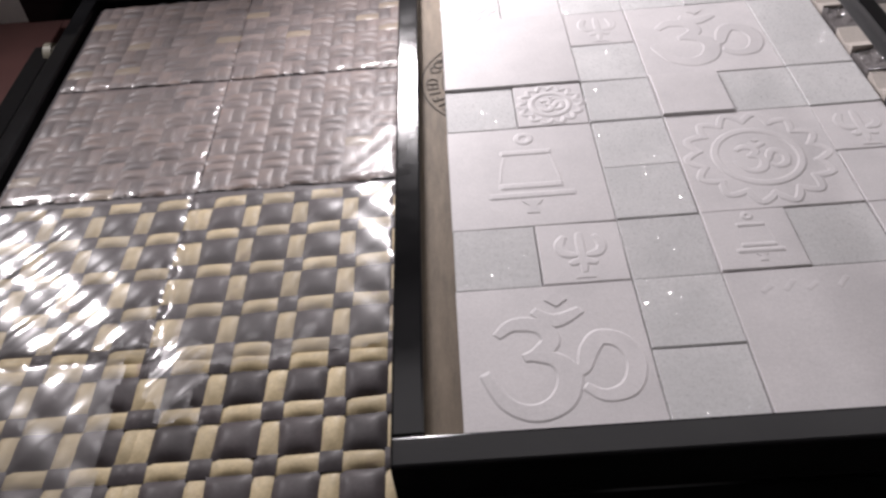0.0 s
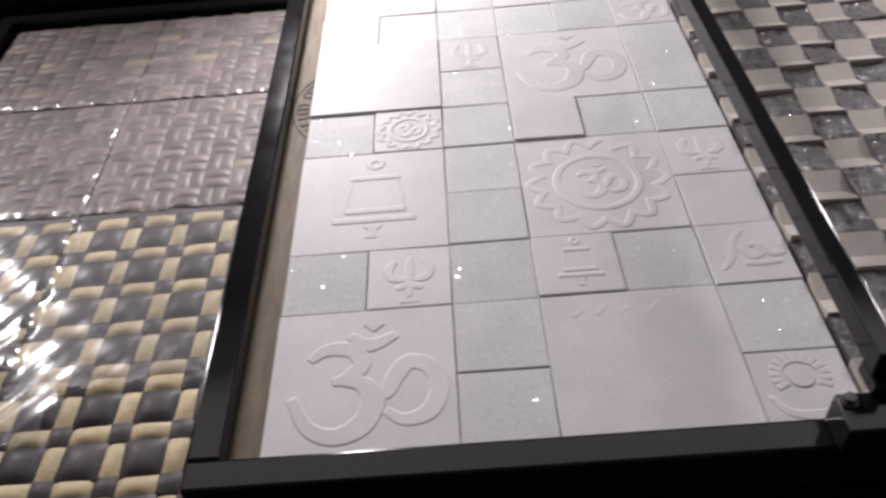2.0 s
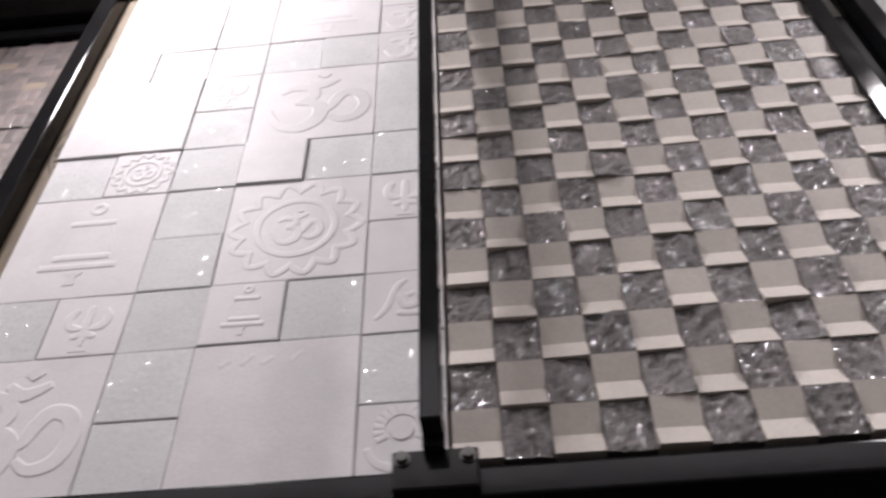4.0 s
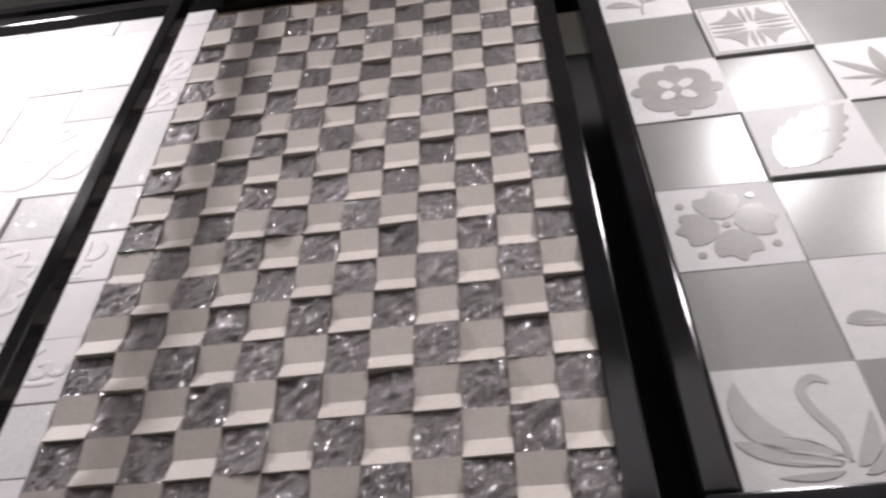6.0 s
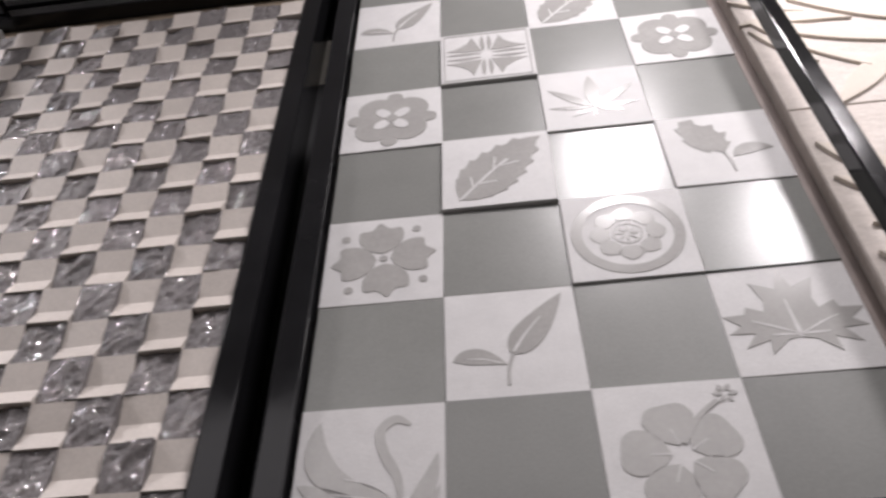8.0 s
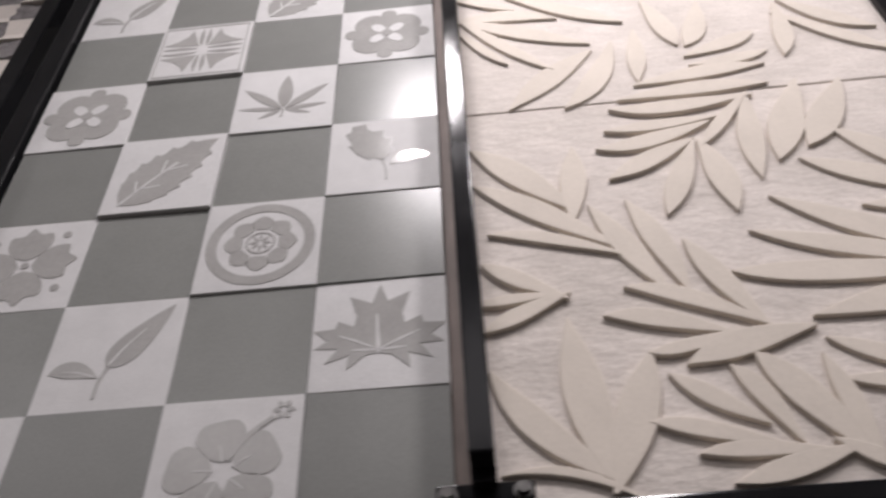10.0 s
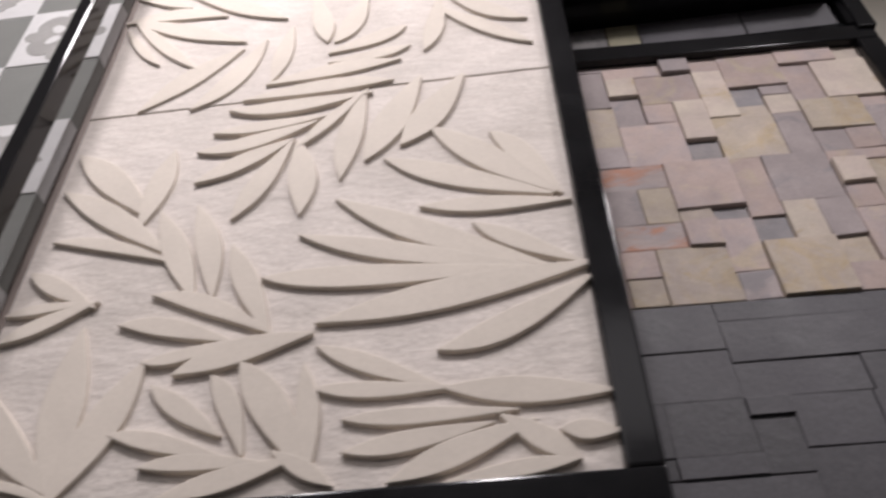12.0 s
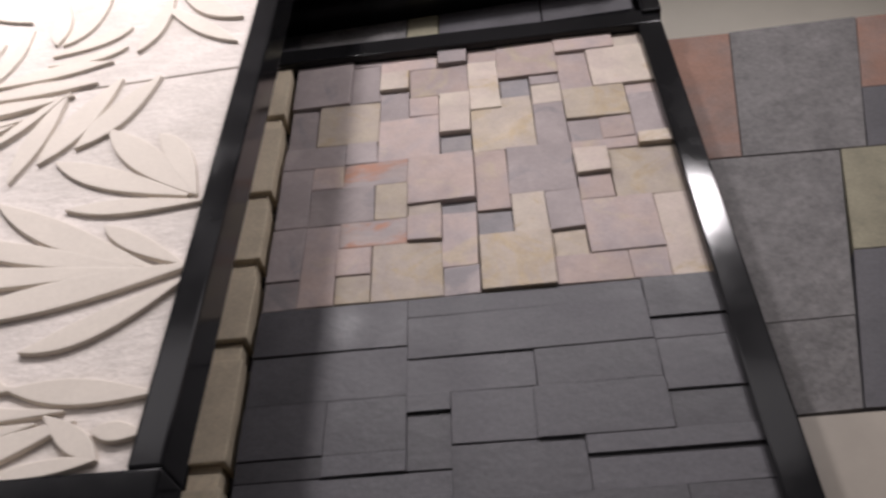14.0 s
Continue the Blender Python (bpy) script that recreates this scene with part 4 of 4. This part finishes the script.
# each string is one column, read downwards in half-heights of a small block
LEFT_SHEET = ["aaaaabbbbnnpppppvvvvww", "aaaaaccccnnqqsssxxxxxx", "deeeeccccoorrsssyyzzAA", "ffgghhhmmmmrrtttyyBBBB", "ffiiiIImmmmTTTTVCCBBBB", "jjiiikkkkllTTTTuDDDDEE"]
RIGHT_SHEET = ["aabbbbbooooqqqqqxxyyyy", "ccccddfoooorrrrvvvyyyy", "cccceggpppprrrrwwwzzCC", "hhiiiikkkPPsttWWAAAACC", "hhjjjjkkkKKsuuuuAAAADD", "JJjjjjlmmmmnuuuuBBBBBB"]
KINDS = ({"pink": "fimqxzCDIT", "lilac": "abdejnowpsvEh", "yellow": "ctABV", "rust": "ry", "cream": "gk", "blue": "lu"},
         {"pink": "achiKlqsAWCD", "lilac": "emprwP", "yellow": "fkoyzu", "cream": "bgjJnvBt", "blue": "dx"})
PROUD = ({"j": 8, "T": 4, "k": 4, "g": 4, "C": 5, "a": 3, "b": -3, "u": -4, "h": -4, "l": -3, "e": -2, "w": -3}, {"c": 4, "j": 4, "n": 8, "t": 8, "y": 4, "h": 6, "b": 3, "d": -5, "x": -6, "z": -5, "k": 4, "A": 3, "p": 1})
ORDER = ("pink", "lilac", "yellow", "rust", "cream", "blue")
rnd = random.Random(21)
for half, rows_ in enumerate((LEFT_SHEET, RIGHT_SHEET)):
    sizes = {}
    for c, column in enumerate(rows_):
        for r, ch in enumerate(column):
            s = sizes.setdefault(ch, [c, r, c, r])
            s[0], s[1], s[2], s[3] = min(s[0], c), min(s[1], r), max(s[2], c), max(s[3], r)
    for ch, (c0, r0, c1, r1) in sizes.items():
        pw, ph = 0.0492, 0.0247
        x0, x1 = c0 * pw + half * 0.2962, (c1 + 1) * pw + half * 0.2962
        y1, y0 = (22 - r0) * ph, (21 - r1) * ph
        if r0 == 0:
            y1 += rnd.uniform(-0.004, 0.006)
        z = PROUD[half].get(ch, 0) * 0.001 + rnd.uniform(-0.0012, 0.0012)
        mat = SEDIMENT[ORDER.index(next(k for k, s in KINDS[half].items() if ch in s))]
        bm = slab(bmesh.new(), -(x1 - x0) / 2 + 0.0003, (x1 - x0) / 2 - 0.0003, -(y1 - y0) / 2 + 0.0003, (y1 - y0) / 2 - 0.0003, -0.04, 0, 0.0009, 0.0012, rnd)
        t = part("block", bm, mat, sheet)
        t.matrix_basis = Matrix.Translation(((x0 + x1) / 2, (y0 + y1) / 2, z)) @ pose(0, 0, 0, rnd.uniform(-1, 1), rnd.uniform(-1, 1), rnd.uniform(-0.4, 0.4))

ledge = thing("slate_ledgestone", ASKEW, "dark slate ledgestone of long strips in stepped relief", "ledgestone panel", "stone sample panels")
rnd = random.Random(8)


def slate_strip(x0, x1, y0, y1, z):
    l, h = x1 - x0, y1 - y0
    t = part("strip", slab(bmesh.new(), -l / 2, l / 2, -h / 2 + 0.0005, h / 2 - 0.0005, -0.035, 0, 0.0006, 0.0006, rnd), SLATE, ledge)
    t.matrix_basis = Matrix.Translation(((x0 + x1) / 2, (y0 + y1) / 2, z)) @ pose(0, 0, 0, rnd.uniform(-1.2, 0.6), rnd.uniform(-0.5, 0.5), 0)


LAID = [(-45, 154, 279, 353, 1), (154, 455, 322, 353, 0), (455, 545, 289, 353, 3), (154, 455, 258, 322, 2), (455, 545, 258, 289, 0), (-45, 154, 208, 279, 0), (154, 309, 207, 258, 0), (309, 456, 205, 258, 3),
        (456, 545, 186, 258, 2), (-45, 56, 136, 208, 2), (56, 154, 136, 208, 1), (154, 206, 182, 207, 4), (206, 304, 138, 207, 1), (154, 206, 109, 182, 0), (304, 456, 137, 205, 4), (456, 545, 137, 186, 0)]
for x0, x1, y0, y1, z in LAID:
    slate_strip(x0 * 0.001, x1 * 0.001, y0 * 0.001, y1 * 0.001, z * 0.001)
for x0, x1, y0, y1, z in ((-0.045, 0.056, 0.109, 0.136, 0.0), (0.056, 0.154, 0.109, 0.136, 0.003), (0.206, 0.356, 0.072, 0.138, 0.0), (0.356, 0.545, 0.113, 0.137, 0.004), (0.356, 0.545, 0.072, 0.113, 0.0), (-0.045, 0.206, 0.072, 0.109, 0.0)):
    slate_strip(x0, x1, y0, y1, z)
v = 0.072
while v > -0.14:
    h = rnd.choice((0.036, 0.048, 0.060))
    x = -0.045
    while x < 0.53:
        l = min(rnd.choice((0.10, 0.15, 0.20, 0.25)), 0.545 - x)
        if 0.545 - x - l < 0.04:
            l = 0.545 - x
        slate_strip(x, x + l, v - h, v, rnd.choice((0.0, 0.001, 0.003)))
        x += l
    v -= h

# strip of cream edge stones beside the mosaic
edge = thing("cream_edge_strip", ASKEW @ Matrix.Translation((-0.097, 0, 0)), "narrow column of cream stone edge pieces standing beside the mosaic", "stone strip")
rnd = random.Random(2)
v = 0.908
while v > -0.10:
    h = rnd.uniform(0.10, 0.15)
    for z, k in ((0.006, 0), (-0.003, 1)):
        hh = h if k == 0 else 0.032
        t = part("edge_block", box(bmesh.new(), -0.005, 0.041 if k == 0 else 0.034, v - hh + 0.0003, v, -0.038, z, 0.0022, 2), EDGESTONE, edge)
        v -= hh

# ---- woven shell panels ----
weave = thing("woven_shell_panel", at(-0.78, 0.0, -0.190), "glossy basket weave of dark and straw shell strips", "shell panel", "stone sample panels")
DP, SP, PX, PV = 0.0585, 0.0295, 0.0812, 0.0800
dark_m = [mesh_of("strip", pillow(DP, DP, 0.0090, k, 7), SHELL_DARK) for k in range(3)]
small_m = [mesh_of("strip", pillow(SP, SP, 0.0048, 9 + k, 3), SHELL_DARK) for k in range(2)]
vert_m = [mesh_of("strip", pillow(SP, 0.057, 0.0060, 20 + k, 5), SHELL_PALE) for k in range(3)]
hor_m = [mesh_of("strip", pillow(0.057, SP, 0.0068, 30 + k, 5), SHELL_PALE) for k in range(3)]
rnd = random.Random(4)
for sx in (0.069, 0.409):
    for sv in (0.333, -0.012):
        for r in range(-1, 4):
            for c in range(-1, 4):
                x, y = sx + c * PX, sv + r * PV
                tilt = pose(0, 0, 0, rnd.uniform(-2.5, 2.5), rnd.uniform(-2.5, 2.5), rnd.uniform(-1, 1))
                if r >= 0 and c >= 0:
                    piece("dark_strip", rnd.choice(dark_m), weave, Matrix.Translation((x, y, rnd.uniform(0, 0.002))) @ tilt)
                if r >= 0 and (c >= 0 or sx > 0.2):
                    piece("straw_strip", rnd.choice(vert_m), weave, Matrix.Translation((x + PX / 2, y, 0)) @ tilt)
                if c >= 0:
                    piece("straw_strip", rnd.choice(hor_m), weave, Matrix.Translation((x, y + PV / 2, 0)) @ tilt)
                piece("dark_knot", rnd.choice(small_m), weave, Matrix.Translation((x + PX / 2, y + PV / 2, 0.0024)))
part("under_sheet", box(bmesh.new(), -0.005, 0.69, -0.06, 1.33, -0.02, 0.0005), SHELL_DARK, weave, "dark backing of the weave")

brown = thing("brown_shell_panel", at(-0.775, 0.640, -0.188), "four glossy brown-grey basket-weave shell sheets", "shell panel", "stone sample panels")
gw = [mesh_of("strip", pillow(0.051, 0.0265, 0.0046, 40 + k, 6), SHELL_GREY) for k in range(4)]
gv = [mesh_of("strip", pillow(0.0265, 0.051, 0.0032, 50 + k, 6), SHELL_GREY) for k in range(4)]
straw = [mesh_of("strip", pillow(0.053, 0.0275, 0.0029, 60, 5), SHELL_TAN)]
rnd = random.Random(14)
for sr in range(2):
    for sc in range(2):
        for r in range(7):
            for c in range(7):
                x, y = sc * 0.345 + (c + 0.5) * 0.0487, sr * 0.347 + 0.0045 + (r + 0.5) * 0.0482 + (0.0022 * math.sin(c * 2.1 + sr * 3 + sc) if r == 0 else 0)
                tilt = pose(0, 0, 0, rnd.uniform(-2, 2), rnd.uniform(-2, 2), rnd.uniform(-2, 2))
                z = rnd.uniform(-0.0006, 0.0008)
                if (r + c) % 2:
                    me = straw[0] if rnd.random() < 0.09 else rnd.choice(gw)
                    piece("shell_strip", me, brown, Matrix.Translation((x, y - 0.012, z)) @ tilt)
                    piece("shell_strip", rnd.choice(gw), brown, Matrix.Translation((x, y + 0.012, z)) @ tilt)
                else:
                    piece("shell_strip", rnd.choice(gv), brown, Matrix.Translation((x - 0.012, y, z)) @ tilt)
                    piece("shell_strip", rnd.choice(gv), brown, Matrix.Translation((x + 0.012, y, z)) @ tilt)


# clear film wrapped round every sheet, creased, and torn open over the lower corner of the weave
def film_sheet(x0, x1, v0, v1, n, seed, label, bulge=0.0012, crease=0.0006, keep=None, dome=None):
    f = thing("plastic_film", at(0, 0, n), label, "plastic film", "film wraps")
    bm = bmesh.new()
    nx, nv = int((x1 - x0) / 0.0055), int((v1 - v0) / 0.0055)
    g = {}
    for i in range(nx + 1):
        for k in range(nv + 1):
            x, v = x0 + (x1 - x0) * i / nx, v0 + (v1 - v0) * k / nv
            rim = min(x - x0, x1 - x, v - v0, v1 - v)
            z = bulge * noise.noise(Vector((x * 17, v * 17, seed))) + crease * noise.noise(Vector((x * 46 - v * 36, v * 7 + x * 6, seed + 4)))
            z -= 0.0055 * max(0.0, 1 - rim / 0.014) ** 2 * max(0.1, 0.8 + 1.6 * noise.noise(Vector((x * 62, v * 62, seed + 2))))
            if dome:
                z += 0.0010 * math.cos(2 * math.pi * (x - dome[0]) / PX) * math.cos(2 * math.pi * (v - dome[1]) / PV)
            g[i, k] = bm.verts.new((x, v, z)) if keep is None or keep(x, v) else None
    for i in range(nx):
        for k in range(nv):
            q = [g[i, k], g[i + 1, k], g[i + 1, k + 1], g[i, k + 1]]
            if all(q):
                bm.faces.new(q).smooth = True
    for vert in [q for q in bm.verts if not q.link_faces]:
        bm.verts.remove(vert)
    part("film", bm, FILM, f)


def above_tear(x, v):
    return v > 0.275 + 0.10 * (x + 0.14) + 0.012 * noise.noise(Vector((x * 25, v * 8, 2.0)))


def left_of_tear(x, v):
    return x < -0.455 + 0.03 * noise.noise(Vector((v * 16, 1.0, 5.0)))


def torn_flap(x, v):
    return abs(x + 0.385 + 0.25 * (v - 0.25)) < 0.035 + 0.03 * noise.noise(Vector((x * 30, v * 30, 2.0))) and abs(v - 0.245) < 0.075 + 0.03 * noise.noise(Vector((x * 40, 3.0, 1.0)))


for sr in range(2):
    for sc in range(2):
        film_sheet(-0.777 + sc * 0.345, -0.434 + sc * 0.345, 0.642 + sr * 0.347, 0.983 + sr * 0.347, -0.1822, 11 + sr * 2 + sc, "clear glossy film stretched over a brown shell sheet", 0.0008, 0.0005)
film_sheet(-0.785, -0.434, 0.292, 0.634, -0.1772, 3, "clear creased film clinging to the dark weave", 0.0006, 0.0015, None, (-0.711, 0.333))
film_sheet(-0.432, -0.088, 0.225, 0.634, -0.1772, 5, "clear film with a torn lower edge over the weave", 0.0012, 0.0006, above_tear, (-0.371, 0.333))
film_sheet(-0.785, -0.436, -0.06, 0.289, -0.1772, 6, "clear film still covering a sheet of dark weave", 0.0012, 0.0008, left_of_tear, (-0.711, -0.012))
film_sheet(-0.46, -0.30, 0.15, 0.36, -0.1745, 8, "torn flap of clear film hanging on the weave", 0.004, 0.003, torn_flap)

# ---- things behind and beside the racks ----
wide = thing("slab_display", at(2.617, 0, -0.215) @ pose(0, 0, 0, 0, 3.0, 0) @ Matrix.Translation((0, 0, -0.05)), "large board of rough grey, red, olive and black stone slabs", "slab display", "stone sample panels")
for mat, pts in ((REDSTONE, [(0.52, 0.937), (0.688, 0.938), (0.639, 0.6255), (0.52, 0.6255)]), (GREYSLAB, [(0.690, 0.941), (0.906, 0.950), (0.820, 0.6245), (0.641, 0.6255)]),
                 (REDSTONE, [(0.908, 0.950), (1.08, 0.952), (1.05, 0.761), (0.858, 0.762)]), (SLATE, [(0.857, 0.760), (1.05, 0.759), (1.02, 0.624), (0.823, 0.625)]),
                 (GREYSLAB, [(0.52, 0.624), (0.781, 0.622), (0.710, 0.322), (0.52, 0.315)]), (OLIVESTONE, [(0.783, 0.622), (1.02, 0.622), (0.98, 0.429), (0.741, 0.428)]),
                 (SLATE, [(0.740, 0.426), (0.98, 0.427), (0.92, 0.191), (0.679, 0.189)]), (GREYSLAB, [(0.52, 0.313), (0.709, 0.320), (0.677, 0.1895), (0.52, 0.1805)]),
                 (TANMARBLE, [(0.52, 0.179), (0.92, 0.189), (0.85, -0.12), (0.52, -0.12)])):
    part("slab", plate(bmesh.new(), pts, -0.03, rnd.uniform(-0.001, 0.001)), mat, wide)
part("board", box(bmesh.new(), 0.50, 1.08, -0.13, 0.93, -0.06, -0.031), DARKBOARD, wide, "dark backing board")

upper = thing("upper_sample_rack", at(2.36, 0.955, -0.25), "grey and olive stone samples between dark ledges above the mosaic", "sample rack")
# dark slate on most samples stands in for the shade they lie in
for x0, x1, mat in ((0.0, 0.16, SLATE), (0.162, 0.37, GREYSLAB), (0.372, 0.43, OLIVESTONE), (0.432, 0.62, SLATE), (0.622, 0.785, SLATE)):
    part("sample", slab(bmesh.new(), x0, x1, 0.0205, 0.100, -0.03, 0, 0.0015), mat, upper)
part("ledge", box(bmesh.new(), -0.1, 0.789, 0.0, 0.020, -0.05, 0.006, 0.003, 2), BLACK, upper)
# black bar drawn out towards the room to keep lamplight off the samples
part("upper_ledge", box(bmesh.new(), -0.1, 0.789, 0.104, 0.150, -0.05, 0.110, 0.003, 2), BLACK, upper)
part("side_post", box(bmesh.new(), 0.790, 0.822, -0.03, 0.45, -0.06, 0.030, 0.004, 2), BLACK, upper)
part("back_panel", box(bmesh.new(), -0.1, 0.789, 0.0205, 0.45, -0.06, -0.031), DARKBOARD, upper)

door = thing("maroon_door_frame", at(-1.235, -1.8, -0.36), "maroon lacquered door frame beside the rack with dark opening", "door frame")
part("post", box(bmesh.new(), -0.05, 0.20, 0.0, 3.449, -0.06, 0.0, 0.004, 2), MAROON, door)
part("head", box(bmesh.new(), 0.2005, 0.75, 3.40, 3.449, -0.06, 0.0, 0.004, 2), MAROON, door)
# flat dark sheet that paints the shade inside the door opening
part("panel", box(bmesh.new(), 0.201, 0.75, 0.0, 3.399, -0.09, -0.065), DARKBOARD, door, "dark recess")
tube = thing("plastic_tube", at(-0.96, 1.40, -0.33), "short yellowed plastic tube in the dark gap behind the shell panels", "tube")
bm = bmesh.new()
bmesh.ops.create_cone(bm, cap_ends=True, segments=24, radius1=0.024, radius2=0.024, depth=0.22, matrix=pose(0.09, 0, 0, 0, 90, 0))
bmesh.ops.create_cone(bm, cap_ends=True, segments=24, radius1=0.030, radius2=0.030, depth=0.02, matrix=pose(-0.02, 0, 0, 0, 90, 0))
part("tube_body", bm, PLASTIC, tube)

# ---- dark panels of the lower tier ----
for x0, x1 in ((-0.07, 1.256), (1.302, 2.647)):
    low = thing("lower_panel", at(x0, -1.25, 0), "dark slate sample panel hanging in shade under the upper racks", "stone panel", "lower sample panels")
    part("board", box(bmesh.new(), 0, x1 - x0, 0, 1.14, -0.10, -0.085), DARKBOARD, low)
    rnd = random.Random(int(x0 * 10) + 40)
    for r in range(9):
        x = 0.01
        while x < x1 - x0 - 0.03:
            l = min(rnd.uniform(0.12, 0.3), x1 - x0 - 0.01 - x)
            part("strip", slab(bmesh.new(), x, x + l - 0.001, 0.01 + r * 0.125, 0.134 + r * 0.125, -0.0845, -0.066 + rnd.uniform(-0.006, 0.006), 0.0015), SLATE, low)
            x += l
